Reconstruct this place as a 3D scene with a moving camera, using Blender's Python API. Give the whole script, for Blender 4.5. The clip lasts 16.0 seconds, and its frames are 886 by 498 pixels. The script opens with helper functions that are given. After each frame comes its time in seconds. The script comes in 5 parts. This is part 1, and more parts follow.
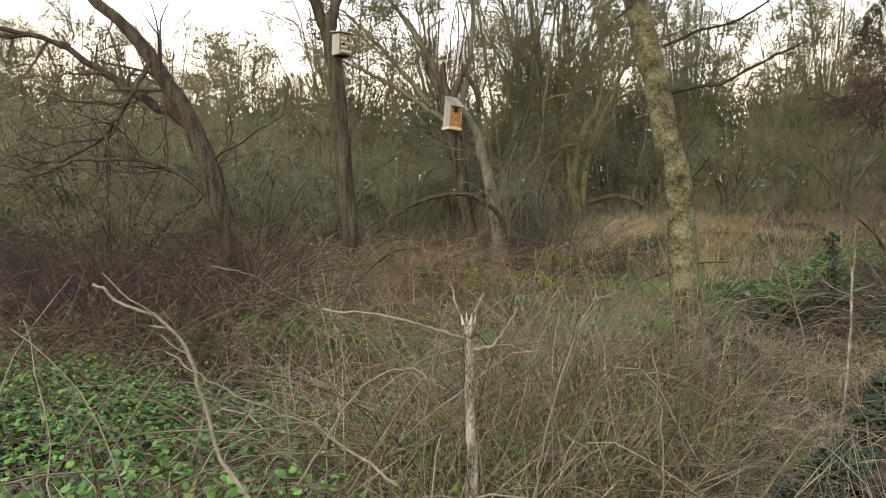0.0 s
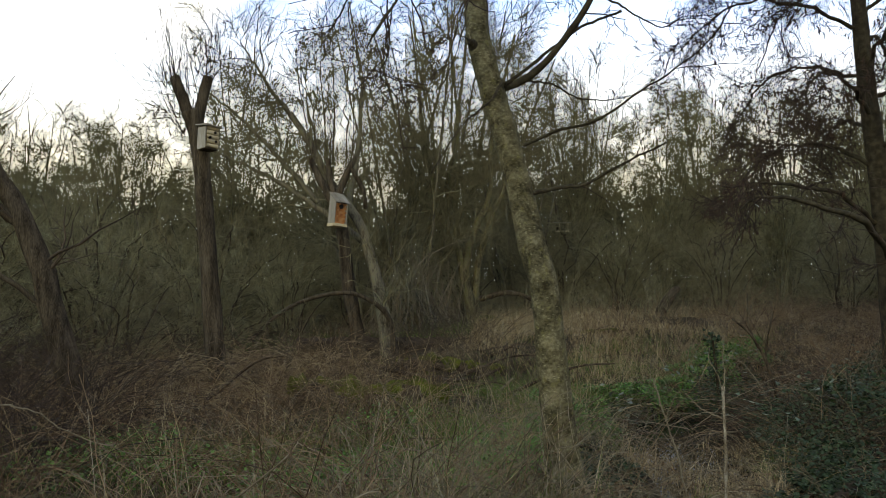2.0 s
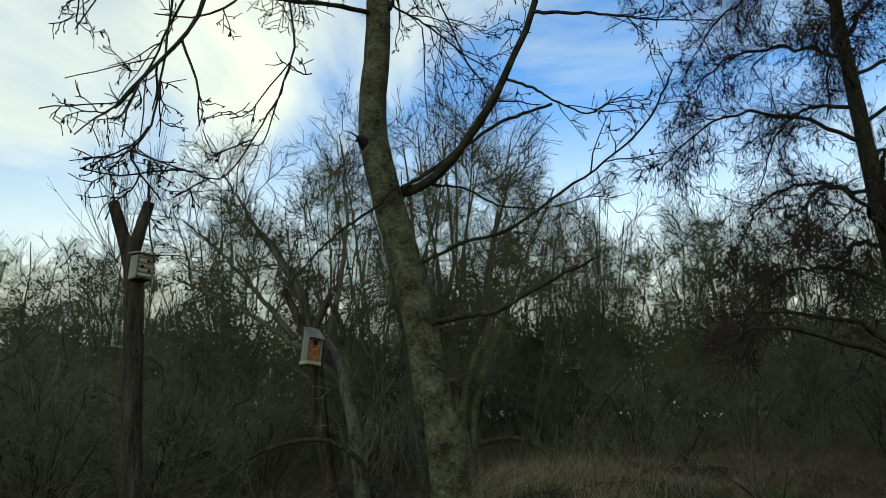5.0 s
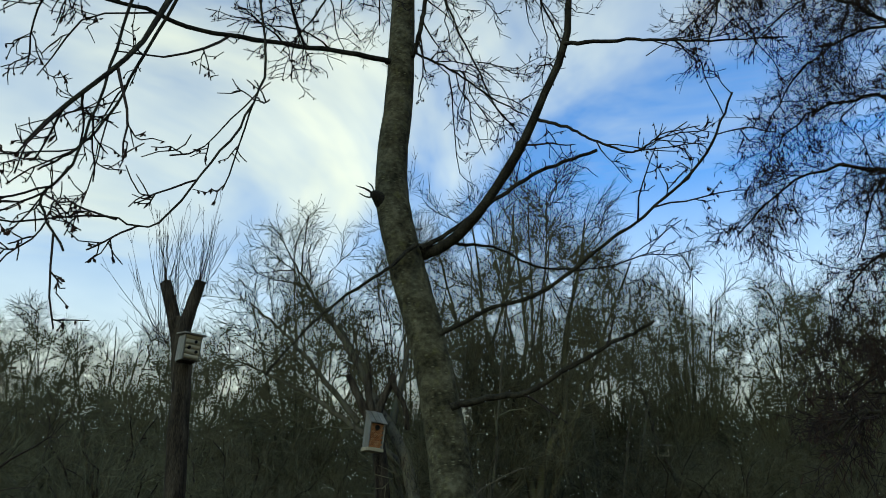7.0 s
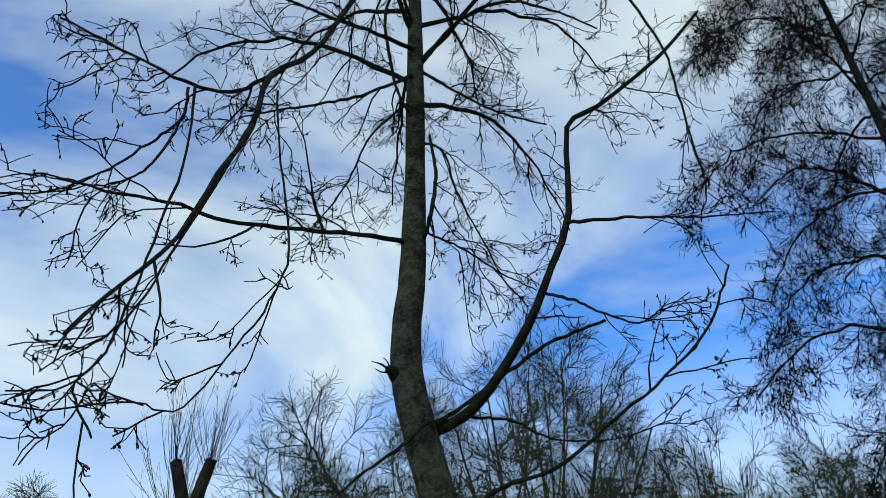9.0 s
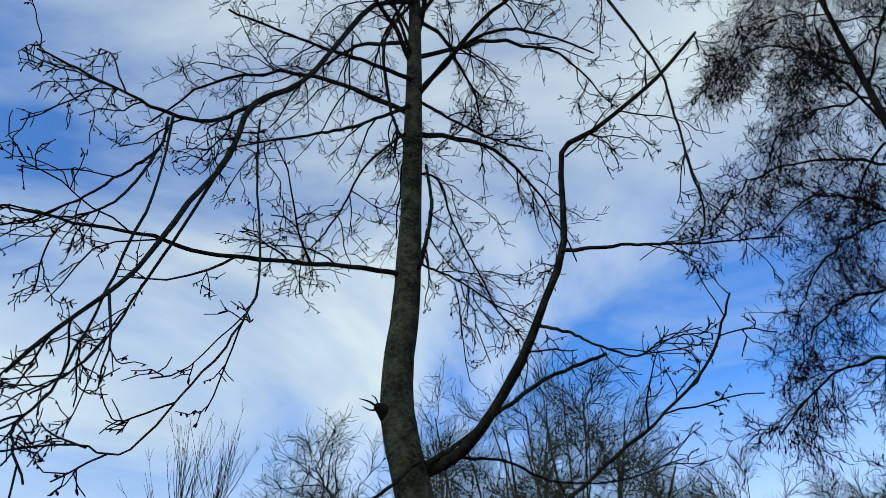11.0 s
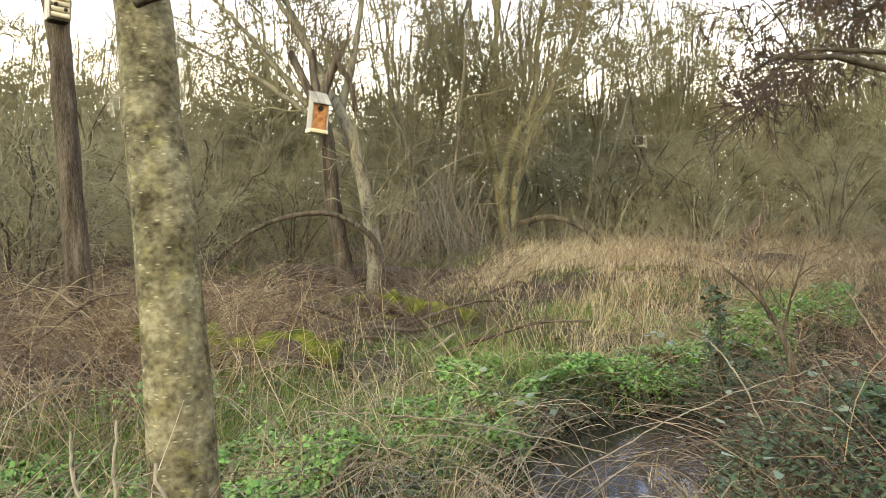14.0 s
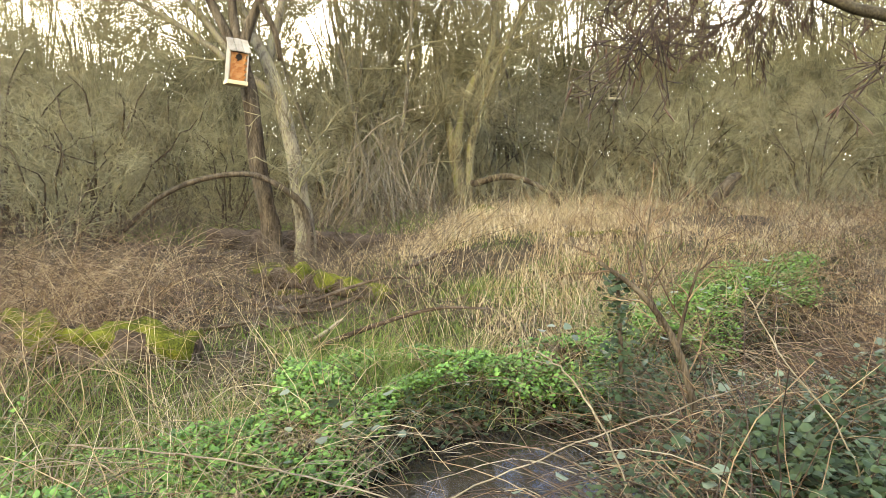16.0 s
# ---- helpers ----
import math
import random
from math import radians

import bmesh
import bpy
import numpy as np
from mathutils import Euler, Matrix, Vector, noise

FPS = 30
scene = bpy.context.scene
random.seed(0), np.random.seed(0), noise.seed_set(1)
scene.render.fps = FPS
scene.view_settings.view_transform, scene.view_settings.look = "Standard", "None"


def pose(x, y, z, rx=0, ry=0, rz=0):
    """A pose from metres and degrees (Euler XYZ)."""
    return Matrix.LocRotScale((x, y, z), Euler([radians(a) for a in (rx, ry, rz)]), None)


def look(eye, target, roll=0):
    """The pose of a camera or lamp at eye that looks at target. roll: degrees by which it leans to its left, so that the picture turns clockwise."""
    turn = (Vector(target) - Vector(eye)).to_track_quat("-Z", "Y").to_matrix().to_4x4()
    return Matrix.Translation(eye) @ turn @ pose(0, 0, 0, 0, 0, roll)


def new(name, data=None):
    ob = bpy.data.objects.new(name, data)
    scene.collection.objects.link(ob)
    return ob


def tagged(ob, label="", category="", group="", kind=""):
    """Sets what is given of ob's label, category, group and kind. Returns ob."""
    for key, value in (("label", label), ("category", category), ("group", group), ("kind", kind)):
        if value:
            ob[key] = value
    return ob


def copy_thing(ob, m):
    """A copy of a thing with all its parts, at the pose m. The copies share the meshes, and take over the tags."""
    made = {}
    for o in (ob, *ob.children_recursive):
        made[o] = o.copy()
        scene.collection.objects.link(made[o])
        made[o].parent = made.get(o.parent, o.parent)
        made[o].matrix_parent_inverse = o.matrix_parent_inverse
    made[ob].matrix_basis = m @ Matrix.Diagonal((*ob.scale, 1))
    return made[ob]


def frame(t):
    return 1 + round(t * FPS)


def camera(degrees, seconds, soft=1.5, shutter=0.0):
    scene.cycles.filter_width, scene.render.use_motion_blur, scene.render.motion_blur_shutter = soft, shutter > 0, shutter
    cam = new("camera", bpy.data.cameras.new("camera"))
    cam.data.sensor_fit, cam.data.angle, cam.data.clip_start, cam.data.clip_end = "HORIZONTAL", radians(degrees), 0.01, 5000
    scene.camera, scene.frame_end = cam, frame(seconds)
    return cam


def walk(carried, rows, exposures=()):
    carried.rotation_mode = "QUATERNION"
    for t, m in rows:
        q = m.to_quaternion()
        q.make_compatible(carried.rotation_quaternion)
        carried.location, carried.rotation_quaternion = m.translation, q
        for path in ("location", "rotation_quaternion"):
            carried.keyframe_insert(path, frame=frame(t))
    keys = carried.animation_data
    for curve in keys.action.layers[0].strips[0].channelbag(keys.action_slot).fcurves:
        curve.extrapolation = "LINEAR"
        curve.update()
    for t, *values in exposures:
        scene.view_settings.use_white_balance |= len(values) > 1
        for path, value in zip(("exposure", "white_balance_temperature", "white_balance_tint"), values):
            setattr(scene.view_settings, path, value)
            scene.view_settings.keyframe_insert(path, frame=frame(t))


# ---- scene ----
# ---- camera ----
cam = camera(63.9, 16.0, soft=0.8)
PATH = [
    (0, (0.073, -0.133, 1.466), (0.013, 1.859, 1.297), -0.4),
    (0.5, (0.187, 0.008, 1.515), (0.257, 2.002, 1.385), -0.6),
    (1, (0.272, 0.134, 1.52), (0.408, 2.128, 1.457), -0.6),
    (1.5, (0.364, 0.28, 1.555), (0.534, 2.272, 1.566), -0.8),
    (2, (0.465, 0.409, 1.565), (0.668, 2.396, 1.654), -0.8),
    (2.5, (0.608, 0.549, 1.578), (0.829, 2.529, 1.754), -0.8),
    (3, (0.747, 0.705, 1.583), (0.975, 2.674, 1.851), -0.8),
    (3.5, (0.888, 0.87, 1.598), (1.113, 2.823, 1.967), -0.8),
    (4, (1.046, 1.015, 1.622), (1.257, 2.961, 2.035), -0.9),
    (6.5, (1.685, 1.945, 1.718), (1.62, 3.85, 2.322), -0.2),
    (7, (1.688, 1.975, 1.734), (1.583, 3.85, 2.42), -0.1),
    (7.5, (1.676, 1.93, 1.736), (1.565, 3.765, 2.523), -0.7),
    (8, (1.673, 1.885, 1.734), (1.563, 3.672, 2.625), -1.2),
    (8.5, (1.676, 1.86, 1.715), (1.561, 3.576, 2.736), -1.1),
    (11, (1.84, 2.01, 1.78), (1.663, 3.612, 2.965), -0.5),
    (11.5, (1.873, 2.08, 1.64), (1.658, 3.857, 2.532), -0.2),
    (12, (1.952, 2.2, 1.558), (1.712, 4.128, 2.035), 0.3),
    (12.5, (2.065, 2.315, 1.535), (1.84, 4.291, 1.75), 0.6),
    (13, (2.241, 2.459, 1.52), (2.037, 4.447, 1.579), 0.8),
    (13.5, (2.445, 2.64, 1.515), (2.271, 4.632, 1.464), 0.7),
    (14, (2.67, 2.875, 1.525), (2.524, 4.865, 1.396), 0.3),
    (14.5, (2.885, 3.105, 1.545), (2.768, 5.093, 1.359), 0.1),
    (15, (3.12, 3.37, 1.583), (3.005, 5.354, 1.363), 0.0),
    (15.5, (3.34, 3.66, 1.608), (3.207, 5.64, 1.365), 0.1),
    (16, (3.528, 3.926, 1.615), (3.387, 5.905, 1.357), 0.2),
]
EXPOSURES = [(0, -0.25, 12600, 9), (1, -0.15, 12400, 9), (1.5, -0.75, 12000, 6), (2, -1.45, 11700, 2), (2.5, -1.85, 11200, -2), (3.5, -2.2, 9900, -13), (6.5, -2.5, 8400, -16), (8.5, -2.75, 6500, -9), (11, -2.85, 6300, -7),
             (11.5, -2.95, 6700, -7), (12, -2.4, 8200, -6), (12.5, -1.7, 10600, -1), (13, -0.9, 12000, 4), (13.5, -0.05, 13000, 7), (14, 0.6, 13900, 8), (14.5, 0.95, 14700, 9), (16, 1.0, 14900, 9)]
walk(cam, [(t, look(eye, target, roll)) for t, eye, target, roll in PATH], EXPOSURES)

# ---- world and sun ----
SUN_FROM = Vector((-0.5, -0.75, 0.5)).normalized()
world = bpy.data.worlds.new("world")
scene.world = world
world.use_nodes = True
wt = world.node_tree
wt.nodes.clear()


def wnode(kind, **values):
    n = wt.nodes.new(kind)
    for k, v in values.items():
        n.inputs[k].default_value = v
    return n


sky = wt.nodes.new("ShaderNodeTexSky")
sky.sky_type, sky.sun_disc = "NISHITA", False
sky.sun_elevation, sky.sun_rotation = math.asin(SUN_FROM.z), math.atan2(SUN_FROM.x, SUN_FROM.y)
coord = wt.nodes.new("ShaderNodeTexCoord")
split = wt.nodes.new("ShaderNodeSeparateXYZ")
wt.links.new(coord.outputs["Generated"], split.inputs[0])
lift = wt.nodes.new("ShaderNodeMath")
lift.operation, lift.inputs[1].default_value = "ADD", 0.22
wt.links.new(split.outputs["Z"], lift.inputs[0])
flat = wt.nodes.new("ShaderNodeVectorMath")
flat.operation = "DIVIDE"
wt.links.new(coord.outputs["Generated"], flat.inputs[0])
lift3 = wt.nodes.new("ShaderNodeCombineXYZ")
for i in range(3):
    wt.links.new(lift.outputs[0], lift3.inputs[i])
wt.links.new(lift3.outputs[0], flat.inputs[1])
big = wnode("ShaderNodeTexNoise", Scale=1.15, Detail=6.0, Roughness=0.52, Distortion=0.6)
drift = wt.nodes.new("ShaderNodeMapping")
drift.inputs["Location"].default_value = (3.1, 1.7, 0.0)
wt.links.new(flat.outputs[0], drift.inputs["Vector"])
wt.links.new(drift.outputs[0], big.inputs["Vector"])
ramp = wt.nodes.new("ShaderNodeValToRGB")
ramp.color_ramp.elements[0].position, ramp.color_ramp.elements[1].position = 0.44, 0.72
wt.links.new(big.outputs[0], ramp.inputs[0])
low = wt.nodes.new("ShaderNodeMapRange")
low.inputs["From Min"].default_value, low.inputs["From Max"].default_value = 0.42, 0.13
low.inputs["To Min"].default_value, low.inputs["To Max"].default_value = 0.06, 0.88
wt.links.new(split.outputs["Z"], low.inputs["Value"])
cover = wt.nodes.new("ShaderNodeMath")
cover.operation = "MAXIMUM"
wt.links.new(ramp.outputs[0], cover.inputs[0])
wt.links.new(low.outputs[0], cover.inputs[1])
shade = wnode("ShaderNodeTexNoise", Scale=2.2, Detail=4.0)
wt.links.new(flat.outputs[0], shade.inputs["Vector"])
cloud = wt.nodes.new("ShaderNodeValToRGB")
cloud.color_ramp.elements[0].position, cloud.color_ramp.elements[0].color = 0.3, (44.0, 45.0, 47.0, 1)
cloud.color_ramp.elements[1].position, cloud.color_ramp.elements[1].color = 0.62, (56.0, 56.0, 56.0, 1)
wt.links.new(shade.outputs[0], cloud.inputs[0])
blue = wt.nodes.new("ShaderNodeMix")
blue.data_type, blue.blend_type = "RGBA", "MULTIPLY"
blue.inputs["Factor"].default_value = 1.0
blue.inputs["B"].default_value = (2.5, 6.5, 13.5, 1)
wt.links.new(sky.outputs[0], blue.inputs["A"])
both = wt.nodes.new("ShaderNodeMix")
both.data_type = "RGBA"
wt.links.new(cover.outputs[0], both.inputs["Factor"])
wt.links.new(blue.outputs["Result"], both.inputs["A"])
wt.links.new(cloud.outputs[0], both.inputs["B"])
back = wnode("ShaderNodeBackground", Strength=0.13)
wt.links.new(both.outputs["Result"], back.inputs["Color"])
wout = wt.nodes.new("ShaderNodeOutputWorld")
wt.links.new(back.outputs[0], wout.inputs[0])

sun = new("sun", bpy.data.lights.new("sun", "SUN"))
sun.data.energy, sun.data.angle, sun.data.color = 2.7, radians(9), (1.0, 0.84, 0.6)
sun.matrix_world = look(SUN_FROM * 40, (0, 0, 0))


# ---- materials ----
def material(name, colours, scale=6.0, rough=0.85, bump=0.3, stretch=(1, 1, 1), fine=8.0, island=0.0, spread=0.0, detail=6.0, spec=0.06):
    """Node material: a ramp of colours over two scales of noise, with bump, and value changes piece by piece."""
    m = bpy.data.materials.new(name)
    m.use_nodes = True
    t = m.node_tree
    bsdf = t.nodes["Principled BSDF"]
    bsdf.inputs["Roughness"].default_value = rough
    bsdf.inputs["Specular IOR Level"].default_value = spec
    tc = t.nodes.new("ShaderNodeTexCoord")
    mp = t.nodes.new("ShaderNodeMapping")
    mp.inputs["Scale"].default_value = stretch
    t.links.new(tc.outputs["Object"], mp.inputs[0])
    n1 = t.nodes.new("ShaderNodeTexNoise")
    n1.inputs["Scale"].default_value, n1.inputs["Detail"].default_value = scale, detail
    n2 = t.nodes.new("ShaderNodeTexNoise")
    n2.inputs["Scale"].default_value, n2.inputs["Detail"].default_value = scale * fine, 3.0
    for n in (n1, n2):
        t.links.new(mp.outputs[0], n.inputs["Vector"])
    mix = t.nodes.new("ShaderNodeMath")
    mix.operation, mix.inputs[2].default_value = "MULTIPLY_ADD", 0.0
    a = t.nodes.new("ShaderNodeMath")
    a.operation, a.inputs[1].default_value = "MULTIPLY", 0.4
    t.links.new(n2.outputs[0], a.inputs[0])
    mix.inputs[1].default_value = 0.6
    t.links.new(n1.outputs[0], mix.inputs[0])
    t.links.new(a.outputs[0], mix.inputs[2])
    value = mix.outputs[0]
    if island or spread:
        if island:
            src = t.nodes.new("ShaderNodeNewGeometry").outputs["Random Per Island"]
        else:
            src = t.nodes.new("ShaderNodeObjectInfo").outputs["Random"]
        c = t.nodes.new("ShaderNodeMath")
        c.operation, c.inputs[1].default_value, c.inputs[2].default_value = "MULTIPLY_ADD", island or spread, -(island or spread) / 2
        t.links.new(src, c.inputs[0])
        d = t.nodes.new("ShaderNodeMath")
        d.operation = "ADD"
        t.links.new(value, d.inputs[0])
        t.links.new(c.outputs[0], d.inputs[1])
        value = d.outputs[0]
    r = t.nodes.new("ShaderNodeValToRGB")
    el = r.color_ramp.elements
    lo, hi = (0.36, 0.64) if not (island or spread) else (0.2, 0.8)
    while len(el) < len(colours):
        el.new(0.5)
    for i, col in enumerate(colours):
        el[i].position = lo + (hi - lo) * i / (len(colours) - 1)
        el[i].color = (*col, 1)
    t.links.new(value, r.inputs[0])
    t.links.new(r.outputs[0], bsdf.inputs["Base Color"])
    if bump:
        b = t.nodes.new("ShaderNodeBump")
        b.inputs["Strength"].default_value, b.inputs["Distance"].default_value = bump, 0.02
        t.links.new(mix.outputs[0], b.inputs["Height"])
        t.links.new(b.outputs[0], bsdf.inputs["Normal"])
    return m


def alder_bark():
    """Olive-grey alder bark: short cross bands, pale lenticels and yellow lichen spots."""
    m = material("alder_bark", [(0.018, 0.0145, 0.0075), (0.042, 0.036, 0.019), (0.074, 0.064, 0.035), (0.115, 0.102, 0.06)], 9.0, 0.9, 1.0, (1, 1, 1.15), 5.0)
    t = m.node_tree
    bsdf = t.nodes["Principled BSDF"]
    base = bsdf.inputs["Base Color"].links[0].from_socket
    tc = t.nodes.new("ShaderNodeTexCoord")
    mp = t.nodes.new("ShaderNodeMapping")
    mp.inputs["Scale"].default_value = (34, 34, 95)
    t.links.new(tc.outputs["Object"], mp.inputs[0])
    spots = t.nodes.new("ShaderNodeTexVoronoi")
    spots.inputs["Scale"].default_value = 1.0
    t.links.new(mp.outputs[0], spots.inputs["Vector"])
    pick = t.nodes.new("ShaderNodeSeparateColor")
    t.links.new(spots.outputs["Color"], pick.inputs[0])
    dot = t.nodes.new("ShaderNodeMapRange")
    dot.inputs["From Min"].default_value, dot.inputs["From Max"].default_value, dot.inputs["To Max"].default_value = 0.34, 0.1, 0.5
    t.links.new(spots.outputs["Distance"], dot.inputs["Value"])
    some = t.nodes.new("ShaderNodeMath")
    some.operation, some.inputs[1].default_value = "GREATER_THAN", 0.74
    t.links.new(pick.outputs[0], some.inputs[0])
    both = t.nodes.new("ShaderNodeMath")
    both.operation = "MULTIPLY"
    t.links.new(dot.outputs[0], both.inputs[0])
    t.links.new(some.outputs[0], both.inputs[1])
    mx = t.nodes.new("ShaderNodeMix")
    mx.data_type = "RGBA"
    mx.inputs["B"].default_value = (0.22, 0.205, 0.125, 1)
    t.links.new(both.outputs[0], mx.inputs["Factor"])
    t.links.new(base, mx.inputs["A"])
    lich = t.nodes.new("ShaderNodeTexNoise")
    lich.inputs["Scale"].default_value, lich.inputs["Detail"].default_value = 22.0, 8.0
    t.links.new(tc.outputs["Object"], lich.inputs["Vector"])
    lr = t.nodes.new("ShaderNodeMapRange")
    lr.inputs["From Min"].default_value, lr.inputs["From Max"].default_value, lr.inputs["To Max"].default_value = 0.56, 0.7, 0.28
    t.links.new(lich.outputs[0], lr.inputs["Value"])
    m2 = t.nodes.new("ShaderNodeMix")
    m2.data_type = "RGBA"
    m2.inputs["B"].default_value = (0.15, 0.135, 0.04, 1)
    t.links.new(lr.outputs[0], m2.inputs["Factor"])
    t.links.new(mx.outputs["Result"], m2.inputs["A"])
    t.links.new(m2.outputs["Result"], bsdf.inputs["Base Color"])
    return m


M = {
    "ground": material("leaf_litter_soil", [(0.006, 0.005, 0.003), (0.017, 0.013, 0.008), (0.03, 0.023, 0.014), (0.023, 0.023, 0.01)], 1.7, 0.95, 0.9, fine=14),
    "alder": alder_bark(),
    "limb": material("alder_limb_bark", [(0.013, 0.01, 0.007), (0.028, 0.023, 0.015), (0.051, 0.044, 0.027)], 14, 0.9, 0.5),
    "willow": material("furrowed_willow_bark", [(0.014, 0.01, 0.007), (0.039, 0.03, 0.02), (0.074, 0.059, 0.04)], 16, 0.95, 1.0, (1, 1, 0.15)),
    "pale_bark": material("pale_willow_bark", [(0.028, 0.023, 0.015), (0.07, 0.06, 0.041), (0.116, 0.102, 0.07), (0.088, 0.088, 0.037)], 8, 0.95, 0.7, (1, 1, 0.3)),
    "grey_bark": material("grey_green_willow_bark", [(0.024, 0.022, 0.014), (0.06, 0.053, 0.032), (0.096, 0.086, 0.05), (0.08, 0.08, 0.028)], 8, 0.95, 0.7, (1, 1, 0.3)),
    "sapling_bark": material("cracked_sapling_bark", [(0.03, 0.021, 0.014), (0.1, 0.08, 0.055), (0.19, 0.165, 0.12), (0.26, 0.235, 0.18)], 40, 0.9, 1.0, (1, 1, 0.35)),
    "twig": material("brown_twig", [(0.023, 0.017, 0.012), (0.046, 0.034, 0.024), (0.079, 0.06, 0.042)], 6, 0.8, 0.0, island=0.5),
    "dark_twig": material("dark_alder_twig", [(0.016, 0.012, 0.01), (0.033, 0.023, 0.018), (0.051, 0.037, 0.028)], 6, 0.8, 0.0, island=0.4),
    "wood_twig": material("olive_willow_twig", [(0.056, 0.049, 0.028), (0.111, 0.1, 0.058), (0.162, 0.149, 0.088)], 5, 0.85, 0.0, island=0.5),
    "far_twig": material("far_wood_twig", [(0.055, 0.051, 0.029), (0.118, 0.11, 0.062), (0.185, 0.175, 0.098)], 3, 0.9, 0.0, island=0.5),
    "bramble": material("bramble_stem", [(0.032, 0.018, 0.012), (0.082, 0.052, 0.03), (0.165, 0.118, 0.07)], 5, 0.6, 0.0, island=0.6),
    "pale_stem": material("dead_pale_stem", [(0.045, 0.036, 0.023), (0.1, 0.083, 0.056), (0.19, 0.163, 0.116)], 9, 0.85, 0.2, island=0.4),
    "straw": material("dry_grass", [(0.105, 0.074, 0.04), (0.205, 0.155, 0.088), (0.295, 0.24, 0.15)], 3, 0.8, 0.0, island=0.6),
    "grass": material("green_grass", [(0.022, 0.042, 0.008), (0.05, 0.082, 0.018), (0.105, 0.128, 0.036)], 3, 0.7, 0.0, island=0.6),
    "nettle": material("young_nettle_leaf", [(0.014, 0.042, 0.007), (0.034, 0.098, 0.014), (0.075, 0.16, 0.028)], 4, 0.65, 0.0, island=0.6, spec=0.25),
    "ivy": material("dark_ivy_leaf", [(0.006, 0.014, 0.006), (0.014, 0.028, 0.011), (0.028, 0.044, 0.018)], 4, 0.6, 0.0, island=0.5, spec=0.12),
    "bramble_leaf": material("bramble_leaf", [(0.016, 0.033, 0.018), (0.028, 0.051, 0.028), (0.051, 0.074, 0.037)], 6, 0.5, 0.2, island=0.5, spec=0.4),
    "litter": material("dead_leaf", [(0.016, 0.01, 0.006), (0.042, 0.026, 0.016), (0.083, 0.056, 0.034)], 4, 0.85, 0.0, island=0.7),
    "moss": material("yellow_green_moss", [(0.016, 0.019, 0.004), (0.042, 0.048, 0.008), (0.085, 0.088, 0.015)], 9, 0.95, 0.9),
    "rotten": material("rotten_log_wood", [(0.014, 0.01, 0.006), (0.037, 0.026, 0.018), (0.074, 0.058, 0.042)], 10, 0.95, 0.8, (0.3, 1, 1)),
    "cutwood": material("cut_wood_face", [(0.169, 0.135, 0.088), (0.27, 0.23, 0.162), (0.338, 0.297, 0.216)], 14, 0.85, 0.3),
    "board": material("weathered_grey_board", [(0.09, 0.08, 0.062), (0.16, 0.145, 0.115), (0.25, 0.23, 0.19)], 10, 0.8, 0.3, (1, 1, 0.12), spread=0.3),
    "pine": material("bare_pine_board", [(0.23, 0.183, 0.108), (0.324, 0.27, 0.169), (0.405, 0.351, 0.236)], 10, 0.75, 0.2, (0.2, 1, 1), spread=0.3),
    "cane": material("orange_clay_cane", [(0.27, 0.1, 0.035), (0.37, 0.155, 0.06), (0.41, 0.22, 0.1)], 20, 0.7, 0.2, spread=0.5),
    # near-black that paints the shade of holes and box insides on solid parts
    "hollow": material("painted_hollow_shade", [(0.007, 0.006, 0.005), (0.018, 0.014, 0.011)], 10, 0.95, 0.0),
    "catkin": material("alder_catkin", [(0.023, 0.013, 0.01), (0.046, 0.026, 0.018), (0.07, 0.042, 0.028)], 20, 0.8, 0.0, island=0.5),
}


def water_material():
    m = bpy.data.materials.new("still_ditch_water")
    m.use_nodes = True
    t = m.node_tree
    b = t.nodes["Principled BSDF"]
    b.inputs["Base Color"].default_value = (0.012, 0.0105, 0.008, 1)
    b.inputs["Roughness"].default_value = 0.06
    b.inputs["Specular IOR Level"].default_value = 0.6
    n = t.nodes.new("ShaderNodeTexNoise")
    n.inputs["Scale"].default_value, n.inputs["Detail"].default_value = 3.0, 4.0
    tc = t.nodes.new("ShaderNodeTexCoord")
    t.links.new(tc.outputs["Object"], n.inputs["Vector"])
    bp = t.nodes.new("ShaderNodeBump")
    bp.inputs["Strength"].default_value, bp.inputs["Distance"].default_value = 0.12, 0.02
    t.links.new(n.outputs[0], bp.inputs["Height"])
    t.links.new(bp.outputs[0], b.inputs["Normal"])
    return m


M["water"] = water_material()

# ---- mesh tools ----
rng = np.random.default_rng(7)


def unit(v):
    return v / np.maximum(np.linalg.norm(v, axis=-1, keepdims=True), 1e-9)


def tube_arrays(P, R, sides):
    """Rings round N curves of k points each: P (N, k, 3), R (N, k). Returns vertices and quads."""
    P, R = np.asarray(P, float), np.asarray(R, float)
    N, k, _ = P.shape
    T = unit(np.gradient(P, axis=1))
    ref = np.where(np.abs(T[:, :1, 2:3]) > 0.85, np.array([1.0, 0.13, 0.0]), np.array([0.0, 0.07, 1.0]))
    U = unit(np.cross(T, np.broadcast_to(ref, T.shape)))
    V = np.cross(T, U)
    a = np.arange(sides) * 2 * np.pi / sides
    ring = U[:, :, None, :] * np.cos(a)[None, None, :, None] + V[:, :, None, :] * np.sin(a)[None, None, :, None]
    verts = (P[:, :, None, :] + ring * R[:, :, None, None]).reshape(-1, 3)
    i = np.arange(N)[:, None, None] * k * sides
    j = np.arange(k - 1)[None, :, None] * sides
    s = np.arange(sides)[None, None, :]
    s2 = (s + 1) % sides
    quads = np.stack([i + j + s, i + j + s2, i + j + sides + s2, i + j + sides + s], -1).reshape(-1, 4)
    return verts, quads


